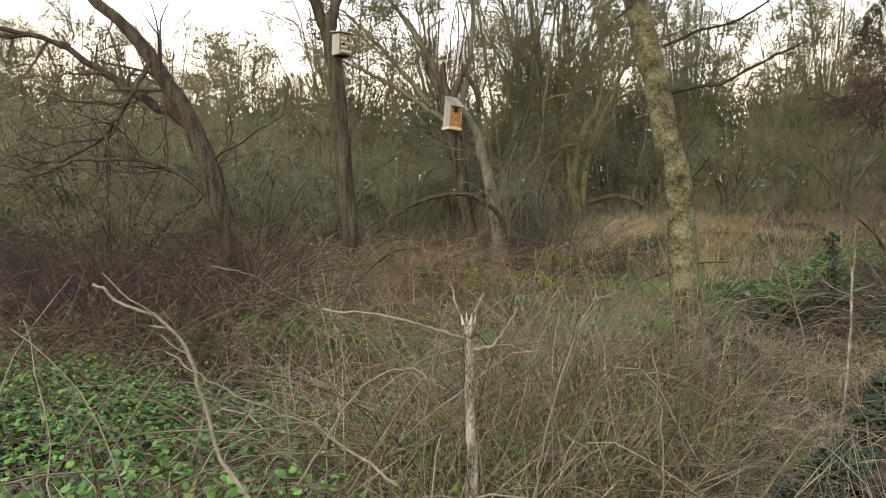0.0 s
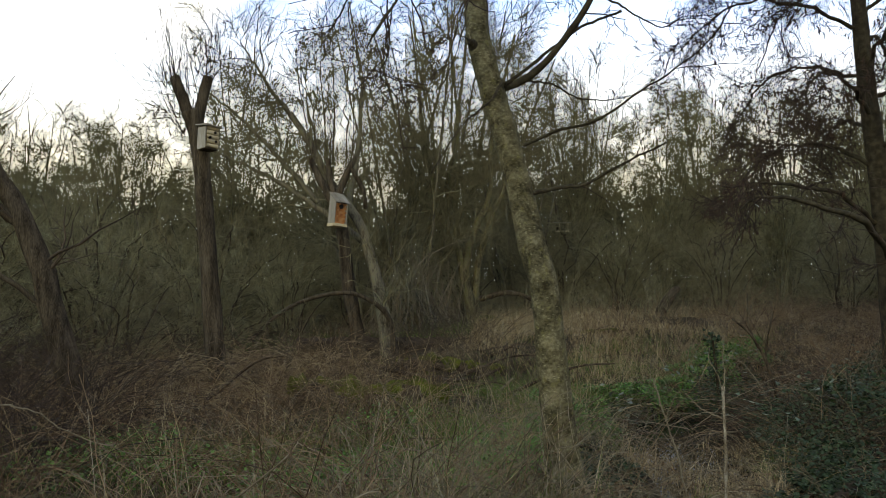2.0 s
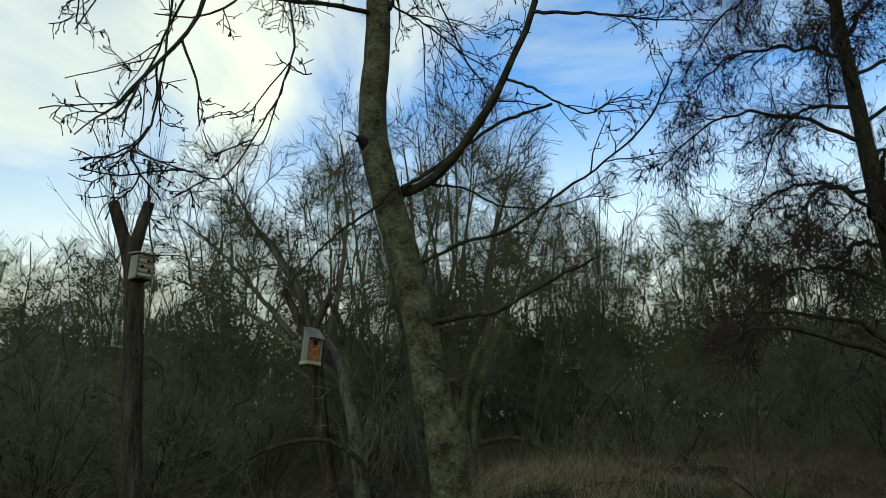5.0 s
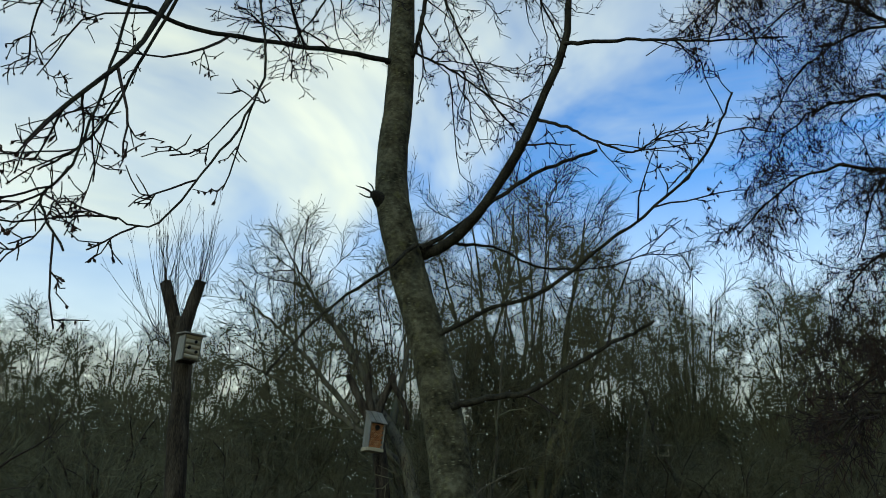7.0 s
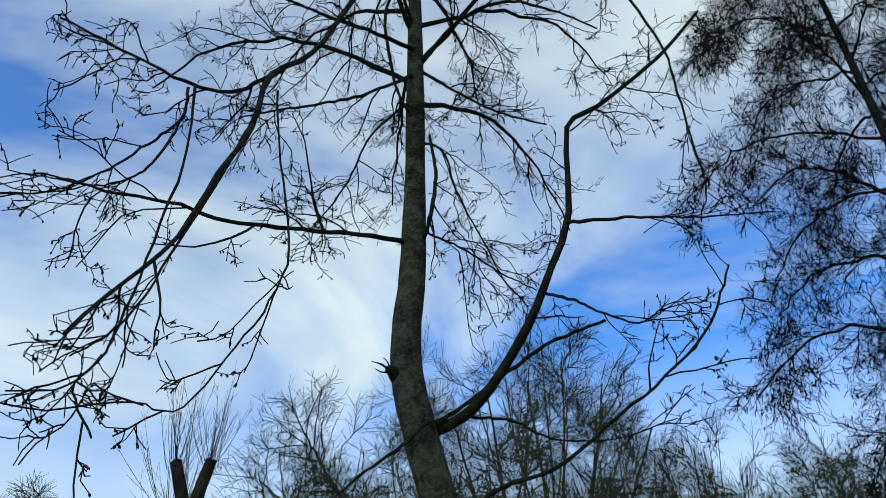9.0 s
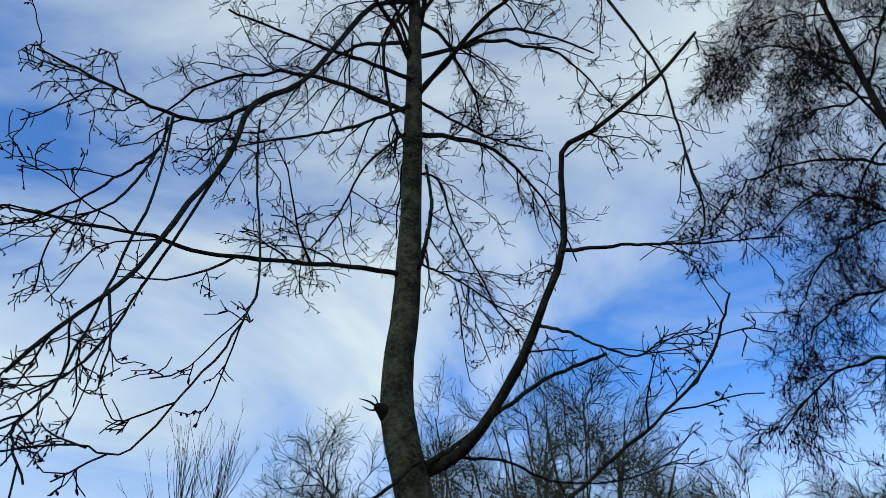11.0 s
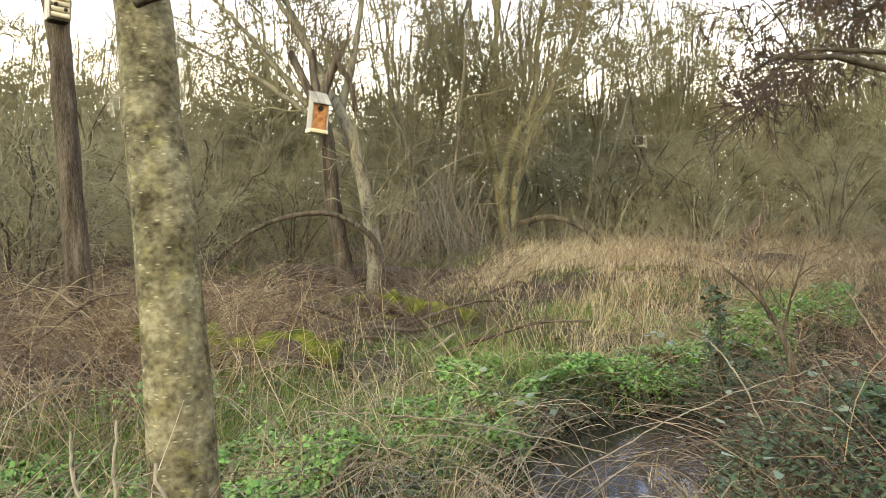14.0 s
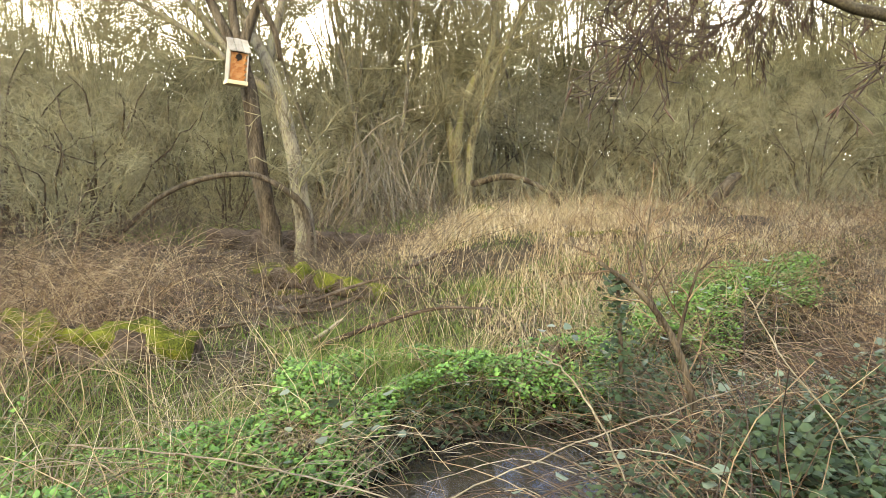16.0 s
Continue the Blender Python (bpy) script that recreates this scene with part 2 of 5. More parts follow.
def ribbon_arrays(P, W):
    """Flat blades: P (N, k, 3) middle lines, W (N, k, 3) half widths."""
    N, k, _ = P.shape
    verts = np.stack([P - W, P + W], 2).reshape(-1, 3)
    i = np.arange(N)[:, None] * k * 2
    j = np.arange(k - 1)[None, :] * 2
    b = i + j
    quads = np.stack([b, b + 1, b + 3, b + 2], -1).reshape(-1, 4)
    return verts, quads


def leaf_arrays(C, D, S, L, W, fold=0.25):
    """Leaves at C along D with side S, length L and half width W: six corners, folded along the midrib."""
    Nn = np.cross(D, S)
    L, W = L[:, None], W[:, None]
    lift = Nn * W * fold
    base, tip = C, C + D * L - lift * 0.6
    l1, r1 = C + D * L * 0.22 + S * W * 0.9 + lift, C + D * L * 0.22 - S * W * 0.9 + lift
    l2, r2 = C + D * L * 0.62 + S * W * 0.85 + lift * 0.7, C + D * L * 0.62 - S * W * 0.85 + lift * 0.7
    verts = np.stack([base, l1, l2, tip, r2, r1], 1).reshape(-1, 3)
    b = np.arange(len(C))[:, None] * 6
    quads = np.concatenate([b + np.array([[0, 3, 2, 1]]), b + np.array([[0, 5, 4, 3]])], 0)
    return verts, quads


def mesh_of(name, arrays, mat, smooth=False):
    """One mesh out of (vertices, quads) pairs."""
    vs, qs, at = [], [], 0
    for v, q in arrays:
        vs.append(v)
        qs.append(q + at)
        at += len(v)
    v, q = np.concatenate(vs), np.concatenate(qs).astype(np.int32)
    me = bpy.data.meshes.new(name)
    me.vertices.add(len(v))
    me.vertices.foreach_set("co", v.astype(np.float32).ravel())
    me.loops.add(q.size)
    me.loops.foreach_set("vertex_index", q.ravel())
    me.polygons.add(len(q))
    me.polygons.foreach_set("loop_start", np.arange(len(q), dtype=np.int32) * 4)
    me.update(calc_edges=True)
    if smooth:
        me.polygons.foreach_set("use_smooth", np.ones(len(q), dtype=bool))
    me.materials.append(mat)
    return me


def piece(name, arrays, mat, parent=None, label="", smooth=False, kind=""):
    ob = new(name, mesh_of(name, arrays, mat, smooth))
    ob.parent = parent
    return tagged(ob, label, kind=kind)


def part(name, bm, mat, parent, label=""):
    me = bpy.data.meshes.new(name)
    bm.to_mesh(me)
    bm.free()
    me.materials.append(mat)
    ob = new(name, me)
    ob.parent = parent
    return tagged(ob, label)


def thing(name, label, category, at=(0, 0, 0), group="", turn=0.0):
    ob = new(name)
    ob.matrix_world = pose(*at, 0, 0, turn)
    return tagged(ob, label, category, group)


def smooth_line(points, n):
    """n points along a Catmull-Rom curve through a few guide points."""
    p = np.array(points, float)
    p = np.concatenate([2 * p[:1] - p[1:2], p, 2 * p[-1:] - p[-2:-1]])
    u = np.linspace(0, len(p) - 3 - 1e-6, n)
    i = u.astype(int)
    f = (u - i)[:, None]
    a, b, c, d = p[i], p[i + 1], p[i + 2], p[i + 3]
    return 0.5 * (2 * b + (c - a) * f + (2 * a - 5 * b + 4 * c - d) * f ** 2 + (3 * b - a - 3 * c + d) * f ** 3)


def along(P, R, which, u):
    """Place, direction and radius at fraction u of curves P[which]."""
    k = P.shape[1]
    x = u * (k - 1)
    i = np.minimum(x.astype(int), k - 2)
    f = (x - i)[:, None]
    a, b = P[which, i], P[which, i + 1]
    ra, rb = R[which, i], R[which, i + 1]
    return a + (b - a) * f, unit(b - a), ra + (rb - ra) * f[:, 0]


def grow(P, R, each, length, spread=50, up=0.2, wobble=0.25, k=4, u0=0.2, rmax=0.02, rmin=0.002, curl=0.1, thin=0.6, taper=0.6):
    """Side shoots from curves (P, R): each per curve, of about that length, leaning off by spread degrees."""
    N = len(P)
    which = np.repeat(np.arange(N), each)
    n = len(which)
    u = u0 + (1 - u0) * rng.random(n)
    C, T, r = along(P, R, which, u)
    side = unit(np.cross(T, rng.normal(size=(n, 3))))
    a = np.radians(spread * (0.6 + 0.8 * rng.random(n)))[:, None]
    D = unit(T * np.cos(a) + side * np.sin(a) + np.array([0, 0, up]))
    L = length * (0.45 + 0.75 * rng.random(n)) * (1 - taper * u)
    pts = [C]
    for j in range(k - 1):
        pts.append(pts[-1] + D * (L / (k - 1))[:, None])
        D = unit(D + rng.normal(size=(n, 3)) * wobble + np.array([0, 0, curl]))
    Q = np.stack(pts, 1)
    r0 = np.clip(r * thin, rmin * 1.3, rmax)
    S = r0[:, None] * np.linspace(1, 0, k)[None] + rmin * np.linspace(0, 1, k)[None]
    return Q, S


def tapered(line, r0, r1, power=1.0):
    return r0 + (r1 - r0) * np.linspace(0, 1, len(line)) ** power


def rough_tube(line, radii, sides=14, lump=0.05, seed=0.0, cap=True):
    """A thick stem with an uneven outline, closed at its end."""
    line, radii = np.asarray(line, float), np.asarray(radii, float)
    if cap:
        line = np.concatenate([line, line[-1:] + (line[-1:] - line[-2:-1]) * 0.02])
        radii = np.append(radii, 0.002)
    v, q = tube_arrays(line[None], radii[None], sides)
    c = np.repeat(line, sides, axis=0)
    for i in range(len(v)):
        w = noise.noise(Vector((v[i][0] * 6 + seed, v[i][1] * 6, v[i][2] * 2.2))) + 0.5 * noise.noise(Vector((v[i][0] * 19, v[i][1] * 19 + seed, v[i][2] * 8)))
        v[i] = c[i] + (v[i] - c[i]) * (1 + lump * w * 1.6)
    return v, q


# ---- lie of the land: s runs along the footpath, n across it to the ditch and the wood ----
AX, AY = 0.67, 0.742


def to_xy(s, n):
    return AX * s - AY * n, AY * s + AX * n


def to_sn(x, y):
    return AX * x + AY * y, -AY * x + AX * y


def sstep(a, b, v):
    f = np.clip((v - a) / (b - a), 0, 1)
    return f * f * (3 - 2 * f)


def ditch_at(s):
    return 1.2 + 0.75 * sstep(4.4, 7.6, s) + 0.34 * np.exp(-((s - 7.9) / 0.9) ** 2)


WATER = -0.04


def height(x, y):
    s, n = to_sn(x, y)
    d = n - ditch_at(s)
    h = 0.05 + 0.05 * np.sin(x * 0.9 + 1.3) * np.cos(y * 0.7) + 0.03 * np.sin(x * 2.3 + y * 1.7) + 0.015 * np.sin(x * 5.1 - y * 4.3)
    h = h - 0.42 * np.exp(-(d / (0.24 + 0.34 * sstep(5.6, 7.2, s))) ** 4) * (1 - 0.95 * np.exp(-((s - 9.2) / 0.6) ** 4)) * (1 - sstep(12.0, 13.4, s))
    h = h + 0.12 * np.exp(-((d - 1.1) / 0.5) ** 2)
    h = h + 0.45 * sstep(9, 16, y) * sstep(0, 4, x) + 0.1 * sstep(12, 20, y)
    return h


def ground_z(x, y):
    return float(height(np.array([x]), np.array([y]))[0])


def build_ground():
    xs = np.concatenate([[-400, -150, -70, -40, -25], np.arange(-16, 24.1, 0.25), [30, 45, 80, 160, 400]])
    ys = np.concatenate([[-400, -150, -60, -30, -15], np.arange(-6, 30.1, 0.25), [36, 45, 60, 90, 180, 400]])
    X, Y = np.meshgrid(xs, ys)
    Z = height(X, Y) + rng.normal(size=X.shape) * 0.012
    v = np.stack([X, Y, Z], -1).reshape(-1, 3)
    nx, ny = len(xs), len(ys)
    i, j = np.meshgrid(np.arange(nx - 1), np.arange(ny - 1))
    b = (j * nx + i).ravel()
    q = np.stack([b, b + 1, b + nx + 1, b + nx], -1)
    g = piece("ground", [(v, q)], M["ground"], smooth=True)
    tagged(g, "uneven woodland soil under brown leaf litter", "ground", kind="structure")
    s = np.linspace(-6, 26, 90)
    rows = []
    for off in (-0.75, 0, 0.75):
        x, y = to_xy(s, ditch_at(s) + off * (0.45 + 0.55 * sstep(5.0, 7.0, s)))
        rows.append(np.stack([x, y, np.full_like(x, WATER)], -1))
    v = np.stack(rows, 1).reshape(-1, 3)
    b = np.arange(89) * 3
    q = np.concatenate([np.stack([b, b + 3, b + 4, b + 1], -1), np.stack([b + 1, b + 4, b + 5, b + 2], -1)])
    w = piece("water", [(v, q)], M["water"], smooth=True)
    tagged(w, "still brown water lying in a narrow ditch", "water", kind="structure")


build_ground()


# ---- trees ----
def stems(lines, ends):
    """Several guide lines as equal-length curve arrays."""
    P = np.stack([smooth_line(l, 14) for l in lines])
    R = np.stack([np.linspace(a, b, 14) for a, b in ends])
    return P, R


def fruit_of(Q, S, count, hang=0.02, thick=0.0042):
    """Catkins and little cones hanging near the ends of the twigs."""
    which = rng.integers(0, len(Q), count)
    C, T, r = along(Q, S, which, 0.5 + 0.5 * rng.random(count))
    L = hang * (0.6 + 0.9 * rng.random(count))
    D = unit(rng.normal(size=(count, 3)) * 0.35 + np.array([0, 0, -1.0]))
    P = np.stack([C, C + D * (L * 0.5)[:, None], C + D * L[:, None]], 1)
    w = thick * (0.7 + 0.6 * rng.random(count))
    return tube_arrays(P, np.stack([w * 0.4, w, w * 0.4], 1), 3)


def main_alder():
    tree = thing("alder_tree", "tall leaning alder with olive bark and bare drooping branches", "tree")
    trunk = smooth_line([(1.74, 4.98, -0.15), (1.7, 5.02, 0.4), (1.66, 5.05, 0.95), (1.62, 5.07, 1.5), (1.55, 5.13, 1.8), (1.51, 5.19, 2.1), (1.45, 5.23, 2.4), (1.34, 5.24, 2.8), (1.26, 5.27, 3.15),
                         (1.23, 5.33, 3.45), (1.26, 5.4, 4.1), (1.25, 5.5, 5.3), (1.23, 5.58, 6.6), (1.2, 5.65, 8.0), (1.22, 5.7, 9.6)], 80)
    rad = np.interp(trunk[:, 2], [-0.15, 0.05, 0.4, 1.2, 2.2, 3.1, 4.2, 6.5, 9.6], [0.2, 0.155, 0.12, 0.1, 0.09, 0.088, 0.074, 0.055, 0.015])
    piece("trunk", [rough_tube(trunk, rad, 20, 0.07)], M["alder"], tree, "olive-grey trunk with pale lenticels and lichen", True)
    guides = [
        ([(1.36, 5.28, 2.9), (1.53, 5.22, 2.95), (1.67, 5.12, 3.05), (1.83, 5.02, 3.25), (1.95, 4.92, 3.45), (2.12, 4.83, 3.86), (2.16, 4.72, 4.34), (2.33, 4.66, 4.42),
          (2.67, 4.55, 4.65), (2.92, 4.5, 4.92)], 0.045, 0.01),
        ([(2.1, 4.83, 3.8), (2.33, 4.75, 3.75), (2.55, 4.7, 3.71), (2.68, 4.65, 3.66), (3.02, 4.6, 3.63)], 0.014, 0.004),
        ([(1.96, 4.93, 3.46), (2.1, 4.85, 3.36), (2.21, 4.8, 3.26), (2.36, 4.75, 3.18), (2.46, 4.7, 3.23)], 0.012, 0.004),
        ([(1.4, 5.2, 2.92), (1.55, 5.25, 3.03), (1.78, 5.3, 3.22), (2.02, 5.36, 3.4), (2.32, 5.4, 3.53)], 0.018, 0.012),
        ([(1.38, 5.15, 2.92), (1.26, 5.0, 2.75), (1.08, 4.9, 2.58), (0.97, 4.8, 2.43), (0.84, 4.7, 2.22)], 0.014, 0.005),
        ([(1.5, 5.1, 2.47), (1.73, 5.0, 2.56), (1.95, 4.9, 2.6), (2.18, 4.8, 2.75), (2.38, 4.7, 2.87), (2.55, 4.6, 3.01), (2.63, 4.5, 3.13), (2.69, 4.45, 3.27)], 0.016, 0.005),
        ([(1.55, 5.05, 2.14), (1.75, 5.0, 2.18), (1.86, 4.95, 2.18), (2.05, 4.9, 2.28), (2.23, 4.85, 2.37), (2.38, 4.8, 2.44)], 0.022, 0.008),
        ([(1.56, 5.22, 2.95), (1.77, 5.3, 2.95), (1.98, 5.4, 2.88), (2.3, 5.5, 2.9), (2.65, 5.6, 3.03)], 0.012, 0.004),
        ([(1.23, 5.4, 4.12), (1.0, 5.1, 3.99), (0.85, 4.8, 3.82), (0.69, 4.5, 3.65), (0.56, 4.3, 3.55), (0.44, 4.1, 3.5), (0.32, 3.9, 3.41), (0.12, 3.8, 3.42)], 0.022, 0.006),
        ([(1.24, 5.5, 5.95), (0.93, 5.2, 5.85), (0.76, 4.95, 5.68), (0.54, 4.7, 5.57), (0.31, 4.4, 5.42)], 0.025, 0.008),
        ([(1.22, 5.55, 7.0), (0.97, 5.2, 6.5), (0.86, 4.85, 5.62), (0.79, 4.5, 4.82), (0.71, 4.2, 4.34), (0.72, 4.05, 3.85), (0.69, 3.9, 3.48), (0.67, 3.75, 3.08), (0.59, 3.65, 2.86),
          (0.47, 3.6, 2.66)], 0.032, 0.007),
        ([(0.71, 4.2, 4.34), (0.6, 4.1, 4.14), (0.45, 4.0, 4.08), (0.2, 3.85, 4.15), (-0.04, 3.7, 4.22)], 0.016, 0.006),
        ([(1.22, 5.45, 5.62), (0.97, 5.2, 5.21), (0.74, 5.0, 4.94), (0.55, 4.8, 4.71), (0.4, 4.6, 4.47)], 0.02, 0.006),
        ([(0.45, 4.0, 4.08), (0.54, 3.9, 3.58), (0.55, 3.8, 3.04), (0.56, 3.7, 2.67), (0.52, 3.65, 2.51), (0.64, 3.6, 2.34)], 0.009, 0.004),
        ([(0.75, 4.2, 4.22), (0.84, 4.1, 3.73), (0.97, 4.0, 3.18), (0.95, 3.9, 2.88), (0.88, 3.8, 2.65), (0.79, 3.75, 2.47), (0.68, 3.7, 2.48)], 0.008, 0.003),
        ([(1.26, 5.5, 5.02), (1.44, 5.4, 4.84), (1.54, 5.3, 4.39), (1.7, 5.2, 3.91), (1.78, 5.15, 3.66)], 0.014, 0.004),
        ([(1.26, 5.4, 4.23), (1.53, 5.3, 4.01), (1.75, 5.2, 3.76), (1.94, 5.1, 3.57)], 0.012, 0.004),
        ([(1.25, 5.55, 5.8), (1.6, 5.3, 6.0), (1.92, 5.1, 5.91), (2.18, 4.95, 5.61), (2.44, 4.8, 5.21)], 0.026, 0.007),
        ([(1.25, 5.55, 5.8), (1.54, 5.4, 5.38), (1.81, 5.2, 4.96), (2.09, 5.0, 4.63)], 0.02, 0.006),
        ([(1.24, 5.58, 6.5), (1.0, 5.6, 7.1), (0.5, 5.3, 7.4), (0.0, 5.0, 7.2)], 0.026, 0.006),
        ([(1.24, 5.58, 6.8), (1.7, 5.4, 7.3), (2.2, 5.1, 7.2), (2.7, 4.8, 6.7)], 0.026, 0.006),
        ([(0.36, 4.1, 4.18), (0.4, 4.05, 3.94), (0.34, 4.0, 3.78), (0.26, 3.9, 3.55), (0.18, 3.8, 3.38), (0.07, 3.75, 3.31)], 0.011, 0.004),
        ([(0.4, 4.05, 3.94), (0.38, 4.0, 3.71), (0.33, 3.95, 3.54), (0.2, 3.9, 3.46), (0.02, 3.8, 3.46)], 0.009, 0.004),
        ([(0.72, 4.05, 3.9), (0.6, 4.1, 3.62), (0.45, 4.15, 3.33), (0.36, 4.15, 3.07), (0.28, 4.1, 2.9), (0.2, 4.05, 2.81)], 0.011, 0.004),
        ([(2.54, 4.6, 5.42), (2.67, 4.5, 4.72), (2.68, 4.45, 4.21), (2.66, 4.4, 3.88), (2.67, 4.4, 3.66), (2.61, 4.4, 3.46)], 0.012, 0.004),
        ([(1.24, 5.55, 7.06), (1.02, 5.45, 6.41), (1.09, 5.35, 5.63), (1.16, 5.35, 5.31), (1.21, 5.4, 5.2)], 0.02, 0.012),
        ([(1.2, 5.45, 5.34), (1.0, 5.25, 4.89), (0.91, 5.1, 4.41), (0.82, 5.0, 4.1), (0.72, 4.9, 3.86)], 0.014, 0.004),
        ([(1.36, 5.4, 4.98), (1.4, 5.35, 4.6), (1.38, 5.3, 4.3), (1.33, 5.35, 4.12)], 0.014, 0.016),
        ([(1.24, 5.58, 6.2), (1.1, 5.2, 6.6), (1.0, 4.7, 6.7), (1.1, 4.2, 6.3)], 0.022, 0.006),
    ]
    guides = [(g, a * 0.74, b * 0.8) for g, a, b in guides]
    for g, a, b in guides:
        line = smooth_line(g, 28)
        line[1:] += rng.normal(size=(27, 3)) * 0.0025
        piece("limb", [rough_tube(line, tapered(line, a, b, 0.8), 8, 0.1)], M["limb"], tree, "", True)
    knob = smooth_line([(1.24, 5.28, 3.16), (1.19, 5.22, 3.2), (1.155, 5.18, 3.21)], 6)
    stub = piece("broken_stub", [rough_tube(knob, [0.05, 0.045, 0.038, 0.032, 0.026, 0.02], 9, 0.35)], M["limb"], tree, "snapped branch stub", True)
    for tip, r in (((1.08, 5.14, 3.235), 0.009), ((1.1, 5.13, 3.19), 0.007), ((1.14, 5.14, 3.25), 0.006)):
        line = smooth_line([(1.17, 5.2, 3.205), ((1.17 + tip[0]) / 2, 5.17, tip[2] - 0.005), tip], 6)
        piece("splinter", [rough_tube(line, np.linspace(r, 0.002, 6), 5, 0.2)], M["cutwood" if r < 0.007 else "limb"], stub)
    P, R = stems([g for g, a, b in guides], [(a, b) for g, a, b in guides])
    upper = []
    for i in range(16):
        z, az = 5.4 + 0.2 * i, i * 2.399 + 0.9
        d, reach = np.array([math.cos(az), math.sin(az), 0.0]), 1.9 - 0.05 * i
        c = np.array([1.24, 5.5 + 0.03 * i, z])
        upper.append([c, c + d * reach * 0.4 + [0, 0, 0.4], c + d * reach * 0.75 + [0, 0, 0.35], c + d * reach + [0, 0, -0.15]])
    for l in upper:
        line = smooth_line(l, 16)
        line[1:] += rng.normal(size=(15, 3)) * 0.012
        piece("limb", [rough_tube(line, tapered(line, 0.022, 0.006), 6, 0.1)], M["limb"], tree, "", True)
    PU, RU = stems(upper, [(0.022, 0.006)] * len(upper))
    shy = [1, 2, 5, 7, 10, 13, 14, 21, 22, 23, 24, 27]
    lean = [3, 4, 6]
    keep = [i for i in range(len(guides)) if i not in shy + lean + [0]]
    Qa, Sa = grow(P[keep], R[keep], 8, 0.65, 48, -0.12, 0.2, 7, 0.15, 0.007, 0.0028, -0.1, taper=0.4)
    Qb, Sb = grow(P[shy], R[shy], 7, 0.42, 38, -0.1, 0.12, 7, 0.4, 0.006, 0.0025, 0.0, taper=0.3)
    Qc, Sc = grow(P[[0]], R[[0]], 9, 0.5, 48, -0.1, 0.22, 7, 0.35, 0.006, 0.0025, 0.0, taper=0.3)
    Qd, Sd = grow(PU, RU, 13, 0.85, 48, -0.1, 0.22, 7, 0.15, 0.007, 0.0028, -0.05, taper=0.4)
    Q1, S1 = np.concatenate([Qa, Qc, Qd]), np.concatenate([Sa, Sc, Sd])
    Q2a, S2a = grow(Q1, S1, 5, 0.26, 55, -0.04, 0.35, 5, 0.15, 0.004, 0.0022, -0.02, taper=0.4)
    Q2b, S2b = grow(Qb, Sb, 2, 0.1, 50, -0.04, 0.25, 5, 0.2, 0.004, 0.0022, -0.02, taper=0.4)
    Q1, S1, Q2, S2 = np.concatenate([Q1, Qb]), np.concatenate([S1, Sb]), np.concatenate([Q2a, Q2b]), np.concatenate([S2a, S2b])
    Q3, S3 = grow(Q2, S2, 3, 0.1, 55, 0.05, 0.3, 3, 0.2, 0.0028, 0.0018, 0.05, taper=0.3)
    Q4, S4 = grow(P[lean], R[lean], 2, 0.3, 40, 0.0, 0.2, 6, 0.3, 0.005, 0.002, 0.0)
    piece("crown", [tube_arrays(Q1, S1, 4), tube_arrays(Q2, S2, 3), tube_arrays(Q3, S3, 3), tube_arrays(Q4, S4, 3)], M["dark_twig"], tree, "fine dark bare twigs", kind="stuff")
    piece("catkin_growth", [fruit_of(Q2, S2, 700, 0.022), fruit_of(Q3, S3, 4200, 0.012)], M["catkin"], tree, "small brown catkins and cones", kind="stuff")


